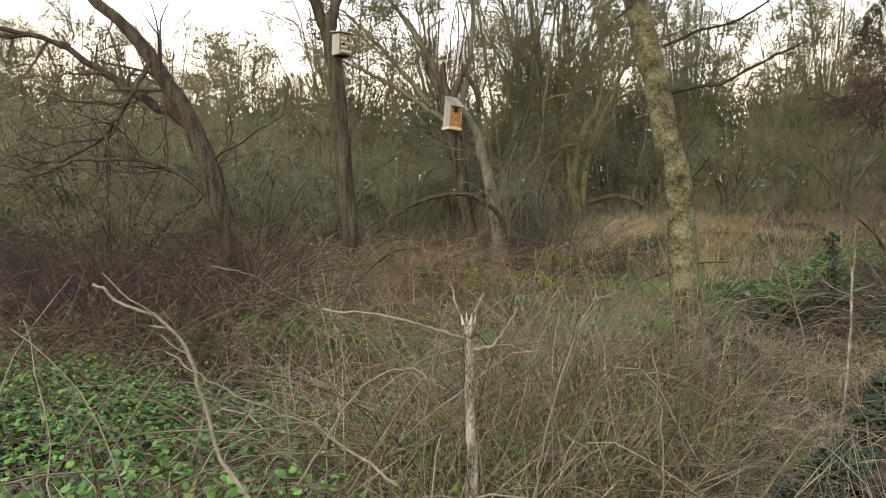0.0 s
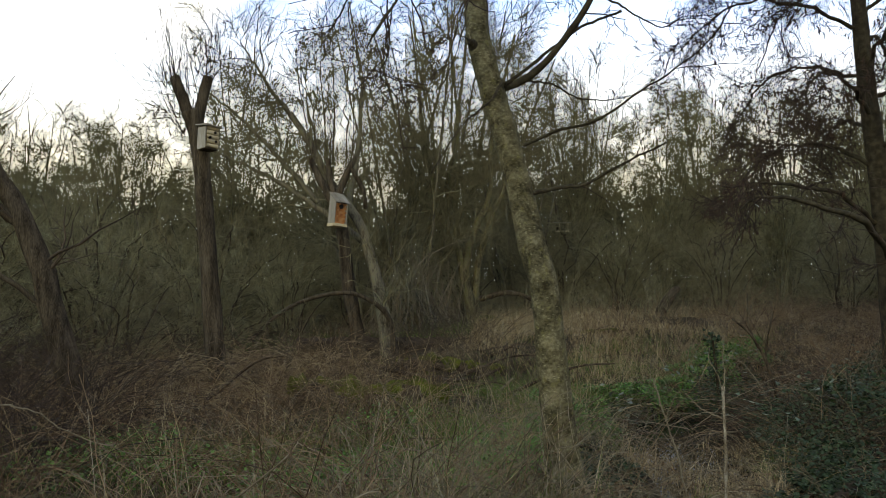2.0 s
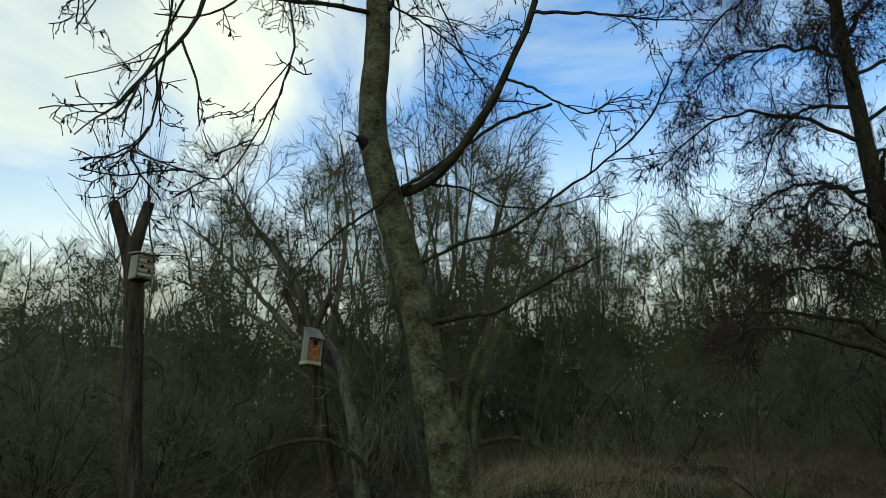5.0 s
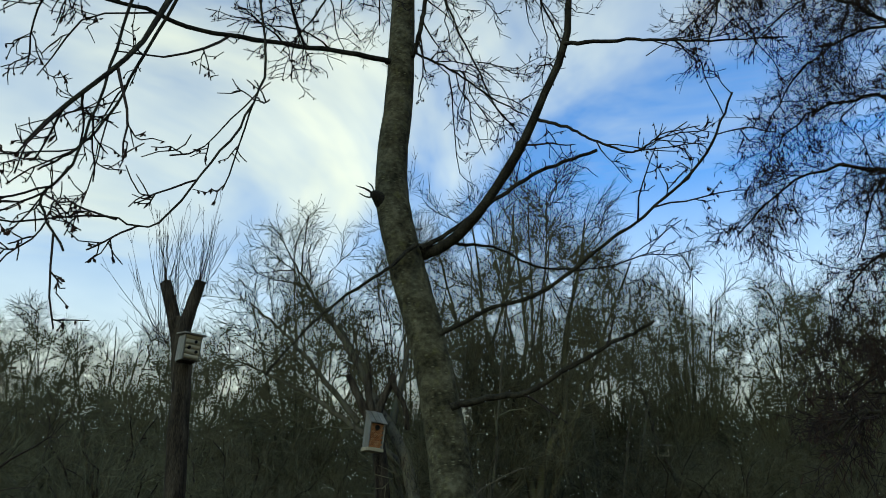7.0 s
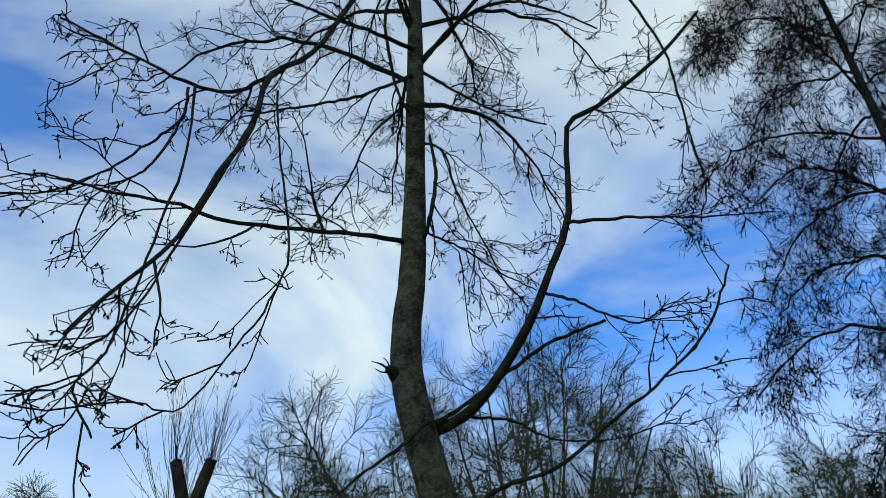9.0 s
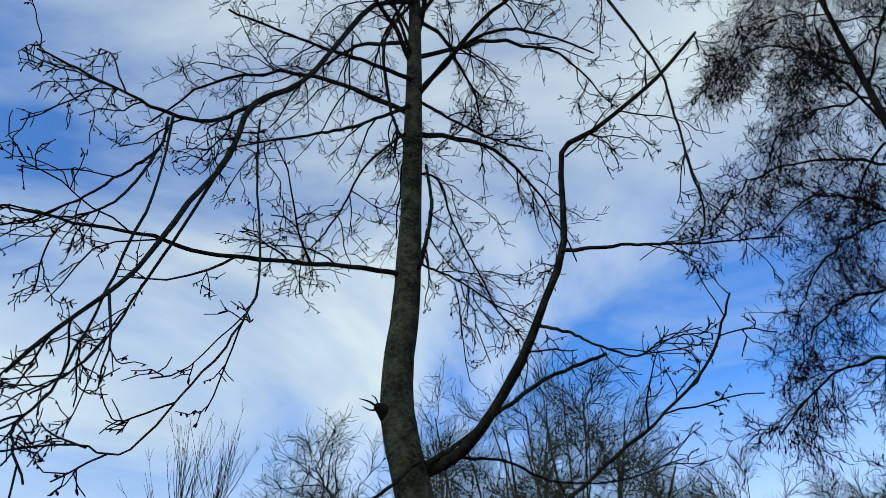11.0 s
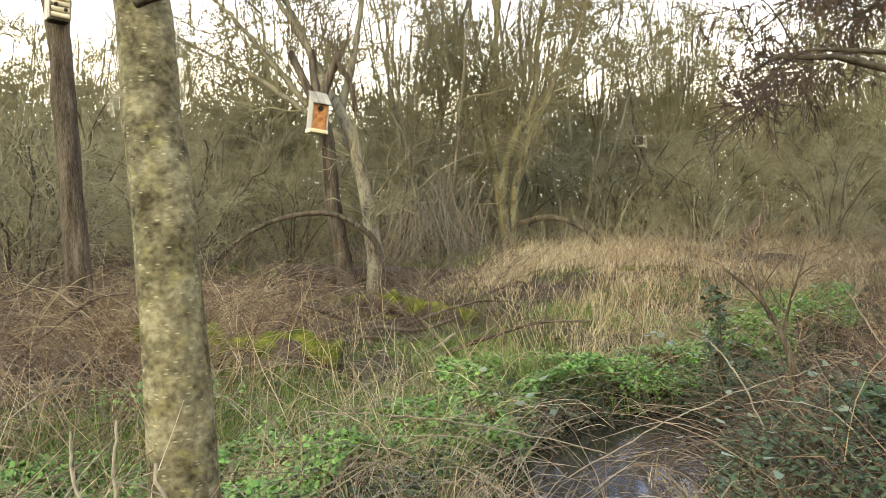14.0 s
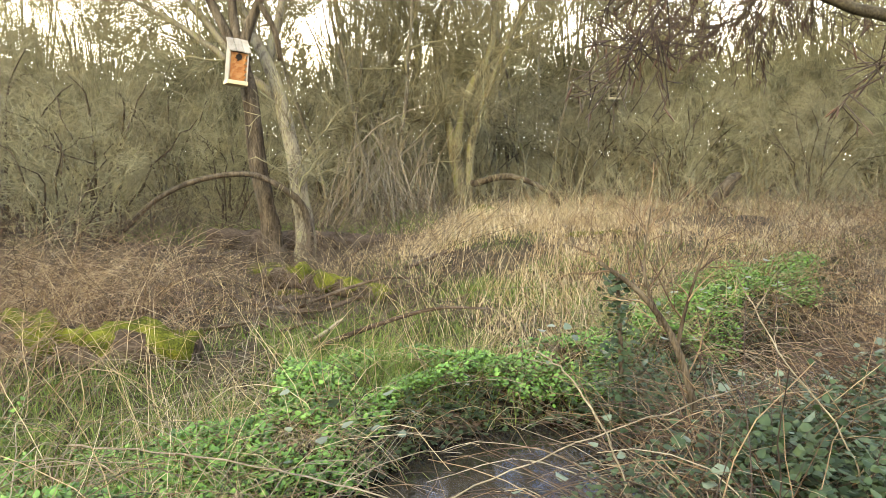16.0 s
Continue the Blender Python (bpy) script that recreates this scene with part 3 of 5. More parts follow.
def right_alder():
    tree = thing("alder_tree", "dense dark alder hung with catkins beside the path", "tree")
    trunk = smooth_line([(7.25, 9.0, 0.0), (7.18, 9.0, 1.4), (7.08, 9.0, 2.75), (6.95, 9.0, 4.06), (6.88, 9.0, 5.1), (6.84, 9.05, 6.6), (6.8, 9.0, 8.2), (6.8, 9.0, 10.5), (6.8, 9.0, 14.0)], 40)
    piece("trunk", [rough_tube(trunk, tapered(trunk, 0.17, 0.02, 0.9), 14, 0.06, 3.0)], M["limb"], tree, "dark upright trunk", True)
    lines, ends = [], []
    for i in range(46):
        z = 2.7 + 10.3 * i / 45
        az = i * 2.399 + 0.4
        reach = (2.25 + 0.2 * min(1, max(0, (z - 5) / 2)) - 1.0 * max(0, (z - 8) / 5)) * (0.8 + 0.35 * rng.random())
        c = np.array([np.interp(z, trunk[:, 2], trunk[:, 0]), np.interp(z, trunk[:, 2], trunk[:, 1]), z])
        d = np.array([math.cos(az), math.sin(az), 0.0])
        lines.append([c, c + d * reach * 0.35 + [0, 0, 0.35], c + d * reach * 0.7 + [0, 0, 0.3], c + d * reach + [0, 0, -0.35]])
        ends.append((0.035 - 0.0006 * i, 0.007))
    lines.append([(7.15, 9.0, 1.35), (6.4, 7.9, 1.6), (5.6, 7.3, 2.1), (5.0, 7.1, 2.24), (4.4, 7.0, 2.36), (4.0, 6.9, 2.2)])
    ends.append((0.05, 0.008))
    lines.append([(7.1, 9.0, 2.2), (6.2, 8.7, 2.6), (5.2, 8.5, 2.7), (4.6, 8.4, 2.6)])
    ends.append((0.035, 0.007))
    for l, (a, b) in zip(lines, ends):
        line = smooth_line(l, 18)
        line[1:] += rng.normal(size=(17, 3)) * 0.02
        piece("limb", [rough_tube(line, tapered(line, a, b), 7, 0.1)], M["limb"], tree, "", True)
    P, R = stems(lines, ends)
    Qa, Sa = grow(P[:-2], R[:-2], 30, 0.95, 45, -0.1, 0.2, 6, 0.15, 0.008, 0.003, -0.08, taper=0.4)
    Qb, Sb = grow(P[-2:], R[-2:], 9, 0.9, 45, -0.1, 0.2, 6, 0.2, 0.008, 0.003, -0.08, taper=0.4)
    Q1, S1 = np.concatenate([Qb, Qa]), np.concatenate([Sb, Sa])
    Q2, S2 = grow(Q1, S1, 9, 0.42, 48, -0.05, 0.28, 4, 0.15, 0.005, 0.0032, -0.03, taper=0.4)
    Q3, S3 = grow(Q2, S2, 3, 0.17, 55, 0.0, 0.3, 2, 0.2, 0.0034, 0.0028, 0.0, taper=0.3)
    piece("crown", [tube_arrays(Q1, S1, 3), tube_arrays(Q2, S2, 3), tube_arrays(Q3, S3, 3)], M["dark_twig"], tree, "fine dark hanging twigs", kind="stuff")
    piece("catkin_growth", [fruit_of(Q3, S3, 18000, 0.06, 0.006)], M["catkin"], tree, "brown catkins in thick bunches", kind="stuff")


def shoots(centre, count, length, spread, r=0.0045, k=8, lean=0.0):
    """Long rods rising from a cut head."""
    C = np.array(centre)[None] + rng.normal(size=(count, 3)) * np.array([0.04, 0.04, 0.03])
    az, el = rng.random(count) * 2 * np.pi, np.radians(90 - spread * rng.random(count) ** 0.7)
    D = np.stack([np.cos(az) * np.cos(el), np.sin(az) * np.cos(el), np.sin(el)], 1)
    L = length * (0.45 + 0.6 * rng.random(count))
    pts = [C]
    for j in range(k - 1):
        pts.append(pts[-1] + D * (L / (k - 1))[:, None])
        D = unit(D + np.array([lean, 0, 0.14]) + rng.normal(size=(count, 3)) * 0.05)
    return np.stack(pts, 1), np.linspace(r, r * 0.35, k)[None].repeat(count, 0)


def pollard_a():
    tree = thing("pollard_willow", "pollarded willow trunk forked in two cut stubs with thin rods", "tree")
    trunk = smooth_line([(-1.42, 9.75, -0.05), (-1.52, 9.72, 0.8), (-1.6, 9.75, 1.96), (-1.7, 9.8, 3.2), (-1.78, 9.82, 3.62), (-1.84, 9.82, 3.8)], 30)
    piece("trunk", [rough_tube(trunk, np.interp(np.linspace(0, 1, 30), [0, 0.1, 0.8, 1], [0.18, 0.12, 0.105, 0.125]), 16, 0.12, 5.0)], M["willow"], tree, "furrowed dark trunk", True)
    for g, nm in (([(-1.8, 9.82, 3.6), (-1.9, 9.82, 3.88), (-2.04, 9.82, 4.26)], 0), ([(-1.78, 9.82, 3.6), (-1.7, 9.82, 3.9), (-1.62, 9.82, 4.26)], 1)):
        line = smooth_line(g, 10)
        piece("cut_limb", [rough_tube(line, np.linspace(0.085, 0.065, 10), 12, 0.14, 7.0 + nm)], M["willow"], tree, "sawn-off limb", True)
    groups = [shoots((-2.03, 9.82, 4.15), 16, 1.25, 42), shoots((-1.63, 9.82, 4.15), 18, 1.2, 40), shoots((-1.82, 9.82, 3.75), 12, 1.4, 35), shoots((-1.95, 9.75, 3.5), 14, 1.5, 85, lean=-0.03)]
    side = [grow(q, s, 4, 0.35, 30, 0.3, 0.1, 4, 0.2, 0.004, 0.0018, 0.1) for q, s in groups]
    piece("rod_crown", [tube_arrays(q, s, 4) for q, s in groups] + [tube_arrays(q, s, 3) for q, s in side], M["twig"], tree, "thin upright willow rods", kind="stuff")


def pollard_b():
    tree = thing("pollard_willow", "cut willow post with short forked top behind the log", "tree")
    gz = ground_z(0.23, 14.2)
    trunk = smooth_line([(0.26, 14.3, gz - 0.1), (0.2, 14.3, 0.6), (0.05, 14.3, 1.42), (-0.04, 14.33, 2.3), (-0.12, 14.36, 2.8)], 24)
    piece("trunk", [rough_tube(trunk, np.interp(np.linspace(0, 1, 24), [0, 0.12, 1], [0.21, 0.14, 0.11]), 14, 0.12, 11.0)], M["willow"], tree, "furrowed brown trunk", True)
    for g, a, b in (([(-0.1, 14.36, 2.7), (-0.36, 14.4, 3.3), (-0.68, 14.4, 3.95)], 0.085, 0.06), ([(-0.1, 14.36, 2.7), (-0.15, 14.4, 3.25), (0.14, 14.4, 3.95)], 0.09, 0.065),
                    ([(-0.1, 14.36, 3.0), (-0.3, 14.45, 3.5), (-0.35, 14.5, 3.98)], 0.07, 0.06), ([(0.1, 14.4, 3.8), (0.32, 14.4, 3.4), (0.38, 14.4, 3.0)], 0.05, 0.045)):
        line = smooth_line(g, 12)
        piece("cut_limb", [rough_tube(line, np.linspace(a, b, 12), 10, 0.12, a * 90)], M["willow"], tree, "sawn-off limb", True)
    gr = [shoots((-0.66, 14.4, 3.85), 14, 1.6, 45), shoots((0.1, 14.4, 3.85), 14, 1.6, 45), shoots((-0.3, 14.45, 3.9), 10, 1.7, 30)]
    side = [grow(q, s, 4, 0.4, 30, 0.3, 0.1, 4, 0.2, 0.004, 0.0025, 0.1) for q, s in gr]
    piece("rod_crown", [tube_arrays(q, s, 4) for q, s in gr] + [tube_arrays(q, s, 3) for q, s in side], M["twig"], tree, "thin upright willow rods", kind="stuff")


def willow(lines, ends, label, n1=16, n2=9, n3=5, l1=1.9, l2=0.9, l3=0.4, mat="pale_bark", twig="wood_twig", up=0.5, rmin=0.0045, name="willow_tree", category="tree"):
    """A many-stemmed bare willow: trunks, then three orders of twigs."""
    tree = thing(name, label, category)
    for l, (a, b) in zip(lines, ends):
        line = smooth_line(l, 20)
        line[2:] += rng.normal(size=(18, 3)) * 0.015
        piece("stem", [rough_tube(line, tapered(line, a, b), 9, 0.1, a * 100)], M[mat], tree, "", True)
    P, R = stems(lines, ends)
    Q1, S1 = grow(P, R, n1, l1, 55, up * 0.2, 0.22, 6, 0.25, 0.02, rmin * 1.3, 0.06, taper=0.4)
    Q2, S2 = grow(Q1, S1, n2, l2, 52, up * 0.1, 0.28, 4, 0.12, 0.009, rmin, 0.03, taper=0.35)
    arr = [tube_arrays(Q1, S1, 4), tube_arrays(Q2, S2, 3)]
    if n3:
        Q3, S3 = grow(Q2, S2, n3, l3, 50, up * 0.1, 0.2, 2, 0.12, 0.006, rmin * 0.85, 0.03, taper=0.35)
        arr.append(tube_arrays(Q3, S3, 3))
    piece("crown", arr, M[twig], tree, "fine bare twigs", kind="stuff")
    return tree


main_alder()
right_alder()
pollard_a()
pollard_b()

# the leaning dark willow
willow([[(-2.35, 8.1, -0.1), (-2.68, 8.0, 1.05), (-3.0, 8.0, 2.1), (-3.47, 8.0, 2.93), (-4.1, 8.0, 3.63), (-5.0, 8.0, 4.3)],
        [(-3.05, 8.0, 2.2), (-3.75, 7.8, 2.65), (-4.3, 7.6, 3.05), (-5.2, 7.4, 3.3)],
        [(-3.4, 7.8, 2.9), (-3.6, 7.6, 2.4), (-3.95, 7.5, 1.95), (-4.6, 7.4, 1.7)],
        [(-2.75, 8.0, 1.3), (-3.3, 7.7, 1.75), (-4.0, 7.5, 1.8), (-4.6, 7.3, 1.6)]],
       [(0.15, 0.04), (0.06, 0.02), (0.03, 0.012), (0.03, 0.01)], "leaning dark willow with long crooked limbs over brambles", 10, 6, 3, 1.3, 0.6, 0.3, "willow", "twig", 0.15, 0.003)

# the pale slanting willow beside the forked post
willow([[(0.78, 14.1, 0.0), (0.72, 14.2, 0.7), (0.6, 14.3, 1.42), (0.3, 14.5, 2.62), (-0.47, 15.3, 3.89), (-1.2, 15.8, 5.2)],
        [(0.3, 14.9, 2.4), (-0.9, 15.0, 3.3), (-1.9, 15.1, 3.9), (-3.0, 15.2, 4.4)],
        [(0.0, 15.0, 3.0), (0.2, 15.3, 4.2), (0.3, 15.6, 5.6), (0.2, 15.8, 6.8)],
        [(-0.3, 15.2, 3.6), (-1.0, 15.3, 4.8), (-1.7, 15.4, 5.8), (-2.2, 15.4, 6.6)], [(-0.6, 15.1, 3.2), (-1.8, 15.2, 4.6), (-2.9, 15.3, 5.6)]],
       [(0.17, 0.05), (0.07, 0.015), (0.08, 0.015), (0.07, 0.015), (0.06, 0.015)], "pale willow slanting away above the mossy ground", 14, 9, 5, 1.5, 0.8, 0.4)

# the tall clump of willow stems and the lower ones beside it
tall = [[(3.05, 17.8, 0.3), (2.78, 17.8, 1.6), (2.98, 17.8, 2.66), (3.45, 17.9, 3.72), (3.6, 18.1, 5.4), (4.3, 18.4, 8.0)],
        [(3.05, 17.8, 0.3), (3.09, 17.8, 1.91), (3.56, 17.8, 3.3), (4.2, 17.9, 4.8), (5.2, 18.0, 7.2)],
        [(2.99, 17.8, 0.3), (2.6, 17.8, 2.45), (2.37, 17.9, 3.93), (2.69, 18.1, 5.4), (2.5, 18.4, 8.6)],
        [(1.8, 17.8, 0.3), (1.66, 17.8, 1.37), (1.85, 17.8, 2.45), (2.05, 17.8, 3.52), (1.84, 17.9, 5.2), (1.5, 18.0, 8.2)],
        [(1.7, 17.8, 0.3), (1.16, 17.8, 2.13), (1.5, 17.9, 3.4), (1.2, 18.0, 5.4), (0.6, 18.2, 7.8)],
        [(0.58, 17.8, 0.2), (0.88, 17.8, 1.69), (1.5, 17.8, 3.2), (1.75, 17.8, 4.6), (2.6, 18.2, 7.6)]]
willow(tall, [(0.15, 0.025), (0.1, 0.02), (0.11, 0.02), (0.13, 0.02), (0.09, 0.02), (0.1, 0.02)], "tall clump of bare willow stems rising from a mossy hump", 20, 10, 5, 1.9, 0.9, 0.45, "grey_bark")
for bx, by, heights, lab in ((1.5, 17.6, 8.0, "group of slanting willow stems over brushwood"), (0.5, 18.0, 5.6, "low spreading willow with crossing stems"), (4.6, 20.5, 6.5, "slender willow stems at the clearing's back")):
    ls = [[(bx + 0.25 * math.cos(a), by + 0.25 * math.sin(a), 0.3), (bx + 0.6 * math.cos(a), by + 0.5 * math.sin(a), 1.6), (bx + 1.3 * math.cos(a), by + 1.0 * math.sin(a), heights * 0.6),
           (bx + 2.0 * math.cos(a), by + 1.5 * math.sin(a), heights)] for a in (0.3, 1.6, 2.8, 3.9, 5.2)]
    willow(ls, [(0.05, 0.014)] * 5, lab, 15, 9, 4, 1.7, 0.8, 0.4)


def dome_tree(kind):
    """A bare tree with a rounded crown of fine upswept twigs, built at the origin, ten metres high."""
    lines, ends = [], []
    count = 14
    for i in range(count):
        az = i * 2.399 + kind * 0.8
        lean = math.radians(12 + 68 * ((i + 0.5) / count) ** 0.75)
        out = 2.7 * math.sin(lean)
        top = 4.0 + 4.9 * math.cos(lean)
        c, d = math.cos(az), math.sin(az)
        fork = 0.25 if kind == 0 else 0.08
        lines.append([(fork * c, fork * d, -0.1), (out * 0.16 * c, out * 0.16 * d, 1.6), (out * 0.5 * math.cos(az + 0.15), out * 0.5 * math.sin(az + 0.15), top * 0.55), (out * c, out * d, top)])
        ends.append((0.075 - 0.002 * i, 0.016))
    tree = thing("bare_tree", "bare tree with a rounded crown of fine twigs", "tree", (0, 0, 0), "trees of the wood")
    for l, (a, b) in zip(lines, ends):
        line = smooth_line(l, 10)
        line[2:] += rng.normal(size=(8, 3)) * 0.05
        piece("stem", [rough_tube(line, tapered(line, a, b), 6, 0.1, a * 100)], M["grey_bark"], tree, "", True)
    P, R = stems(lines, ends)
    Q1, S1 = grow(P, R, 11, 1.8, 50, 0.0, 0.2, 5, 0.3, 0.026, 0.012, 0.03, taper=0.35)
    Q2, S2 = grow(Q1, S1, 8, 1.0, 46, 0.05, 0.22, 4, 0.1, 0.014, 0.0082, 0.05, taper=0.25)
    Q3, S3 = grow(Q2, S2, 5, 0.6, 40, 0.08, 0.2, 2, 0.1, 0.009, 0.0058, 0.05, taper=0.2)
    piece("crown", [tube_arrays(Q1, S1, 3), tube_arrays(Q2, S2, 3), tube_arrays(Q3, S3, 3)], M["far_twig"], tree, "haze of fine bare twigs", kind="stuff")
    return tree


def thicket_shrub(kind):
    """A rounded thicket of arching stems and fine twigs, built at the origin, about three metres high."""
    lines = []
    for i in range(9):
        az = i * 2.399 + kind
        out = 0.5 + 1.1 * (i / 8)
        top = 2.7 - 1.1 * (i / 8) ** 1.5
        c, d = math.cos(az), math.sin(az)
        lines.append([(0.15 * c, 0.15 * d, -0.1), (out * 0.35 * c, out * 0.35 * d, top * 0.45), (out * 0.75 * math.cos(az + 0.25), out * 0.75 * math.sin(az + 0.25), top * 0.85), (out * 1.1 * c, out * 1.1 * d, top)])
    tree = thing("thicket_shrub", "dense grey-brown thicket of fine bare twigs", "shrub", (0, 0, 0), "undergrowth shrubs")
    for l in lines:
        line = smooth_line(l, 9)
        line[2:] += rng.normal(size=(7, 3)) * 0.03
        piece("stem", [rough_tube(line, tapered(line, 0.026, 0.008), 5, 0.1, l[3][0])], M["willow"], tree, "", True)
    P, R = stems(lines, [(0.026, 0.008)] * 9)
    Q1, S1 = grow(P, R, 9, 1.1, 55, 0.1, 0.3, 4, 0.08, 0.012, 0.005, 0.0, taper=0.3)
    Q2, S2 = grow(Q1, S1, 7, 0.6, 50, 0.08, 0.35, 3, 0.1, 0.006, 0.0038, 0.0, taper=0.3)
    Q3, S3 = grow(Q2, S2, 3, 0.3, 50, 0.05, 0.3, 2, 0.1, 0.0042, 0.003, 0.0, taper=0.3)
    piece("crown", [tube_arrays(Q1, S1, 3), tube_arrays(Q2, S2, 3), tube_arrays(Q3, S3, 3)], M["wood_twig" if kind else "far_twig"], tree, "tangle of fine bare twigs", kind="stuff")
    return tree


def plant_out(protos, rows):
    """Sets the prototypes and their copies at (x, y, width, height) scales."""
    for i, (x, y, wide, high) in enumerate(rows):
        m = pose(x, y, ground_z(x, y) - 0.05, 0, 0, i * 67.0) @ Matrix.Diagonal((wide, wide, high, 1))
        ob = protos[i] if i < len(protos) else copy_thing(protos[i % len(protos)], pose(0, 0, 0))
        ob.matrix_basis = m


def scatter_wood():
    trees = [(3.2, 26, 1.3, 1.42), (-3.9, 24, 0.95, 1.1), (-0.9, 28, 0.95, 1.3), (8.4, 27, 0.75, 1.1), (11.4, 26, 0.75, 0.93), (14.2, 28, 0.85, 1.02), (17.2, 27, 0.85, 0.92), (20.5, 27, 0.95, 1.0),
             (-8.2, 25, 0.85, 0.8), (-11.2, 26, 0.95, 0.88), (-15, 27, 1.0, 0.95), (-19, 26, 1.0, 1.0), (-6.3, 21, 0.75, 0.62), (-10, 21, 0.8, 0.66), (-13.2, 22, 0.85, 0.76), (-6.2, 28, 0.8, 0.78), (6.4, 31, 0.9, 1.3), (11, 34, 1.1, 1.25), (17, 34, 1.2, 1.2), (24, 31, 1.2, 1.1), (-11, 35, 1.2, 0.95),
             (-22, 33, 1.2, 1.05), (12.6, 20.5, 0.6, 0.72), (17, 21.5, 0.65, 0.75)]
    plant_out([dome_tree(0), dome_tree(1)], trees)
    rs = random.Random(5)
    shrubs = [(-5.2, 10.5, 1.0, 1.0), (-6.8, 12.5, 1.1, 1.1), (-4.2, 13.2, 0.95, 0.95), (-3.0, 15.5, 1.1, 1.05), (-8.5, 14.5, 1.25, 1.3), (-5.8, 16.5, 1.3, 1.3), (-1.9, 18.8, 1.0, 0.9), (-10.5, 12.0, 1.2, 1.1), (-7.5, 9.2, 1.0, 0.9),
              (-3.2, 11.4, 0.75, 0.65), (-2.3, 13.0, 0.8, 0.7), (-4.4, 9.0, 0.7, 0.6), (-1.3, 16.6, 0.8, 0.75), (0.1, 20.0, 1.0, 0.85), (3.2, 20.6, 1.0, 0.75), (5.4, 20.6, 0.95, 0.7), (7.6, 20.2, 1.0, 0.8)]
    for x in np.arange(-13, 23, 2.7):
        shrubs.append((x + rs.uniform(-0.8, 0.8), 22.3 + rs.uniform(-1.2, 1.2), rs.uniform(1.1, 1.4), rs.uniform(0.95, 1.3)))
        shrubs.append((x + rs.uniform(-0.8, 0.8), 29.5 + rs.uniform(-1.5, 1.5), rs.uniform(1.5, 1.9), rs.uniform(1.4, 1.8)))
    shrubs += [(11.5, 16.0, 0.9, 0.8), (13.0, 13.5, 0.9, 0.8), (9.8, 18.6, 0.85, 0.8), (15.5, 16.5, 1.0, 0.9)]
    plant_out([thicket_shrub(0), thicket_shrub(1)], shrubs)


scatter_wood()


def far_woods():
    """The far wood all round: close-set crooked stems and twigs."""
    n = 2800
    az = np.concatenate([np.radians(rng.uniform(-48, 52, 1900)), np.radians(rng.uniform(52, 312, n - 1900))])
    d = rng.uniform(38, 58, n)
    L = rng.uniform(4, 9, n) * np.where(az < -0.15, 0.75, 1.0)
    D = unit(np.stack([rng.normal(size=n) * 0.2, rng.normal(size=n) * 0.2, np.ones(n)], 1))
    pts = [np.stack([d * np.sin(az), d * np.cos(az), np.zeros(n)], 1)]
    for j in range(3):
        pts.append(pts[-1] + D * (L / 3)[:, None])
        D = unit(D + rng.normal(size=(n, 3)) * 0.22)
    P = np.stack(pts, 1)
    R = rng.uniform(0.014, 0.034, n)[:, None] * np.array([1, 0.75, 0.45, 0.15])[None]
    Q, S = grow(P, R, 8, 2.2, 48, 0.15, 0.3, 3, 0.12, 0.02, 0.014, 0.06)
    n = 13000
    az, d = np.radians(rng.uniform(-50, 54, n)), rng.uniform(31, 40, n)
    C = np.stack([d * np.sin(az), d * np.cos(az), rng.uniform(0, 1, n) ** 1.4 * 5.0], 1)
    D = unit(rng.normal(size=(n, 3)) + np.array([0, 0, 0.9]))
    P2 = np.stack([C, C + D * rng.uniform(0.7, 2.0, n)[:, None]], 1)
    R2 = rng.uniform(0.025, 0.06, n)[:, None] * np.array([1, 0.3])[None]
    w = piece("far_woods", [tube_arrays(P, R, 3), tube_arrays(Q, S, 3), tube_arrays(P2, R2, 3)], M["far_twig"])
    tagged(w, "far bare woodland closing off the view", "woodland", kind="stuff")


far_woods()


# ---- nest boxes ----
def slab(sx, sy, sz, at=(0, 0, 0), rx=0.0, bevel=0.004):
    bm = bmesh.new()
    bmesh.ops.create_cube(bm, size=1.0)
    bmesh.ops.scale(bm, vec=(sx, sy, sz), verts=bm.verts)
    bmesh.ops.bevel(bm, geom=list(bm.edges), offset=bevel, segments=1, affect="EDGES")
    bmesh.ops.transform(bm, matrix=pose(*at, rx), verts=bm.verts)
    return bm


def disc(r, depth, at, seg=14, inner=0.0):
    """A short cylinder lying along y; hollow when inner is given."""
    bm = bmesh.new()
    ring = []
    for y in (-depth / 2, depth / 2):
        for rad in ((r, inner) if inner else (r,)):
            ring.append([bm.verts.new((at[0] + rad * math.cos(a), at[1] + y, at[2] + rad * math.sin(a))) for a in np.arange(seg) * 2 * math.pi / seg])
    if inner:
        o0, i0, o1, i1 = ring
        pairs = ((o0, o1), (i1, i0), (i0, o0), (o1, i1))
    else:
        o0, o1 = ring
        pairs = ((o0, o1),)
        bm.faces.new(o0)
        bm.faces.new(list(reversed(o1)))
    for a, b in pairs:
        for i in range(seg):
            bm.faces.new((a[i], a[(i + 1) % seg], b[(i + 1) % seg], b[i]))
    bmesh.ops.recalc_face_normals(bm, faces=bm.faces)
    return bm


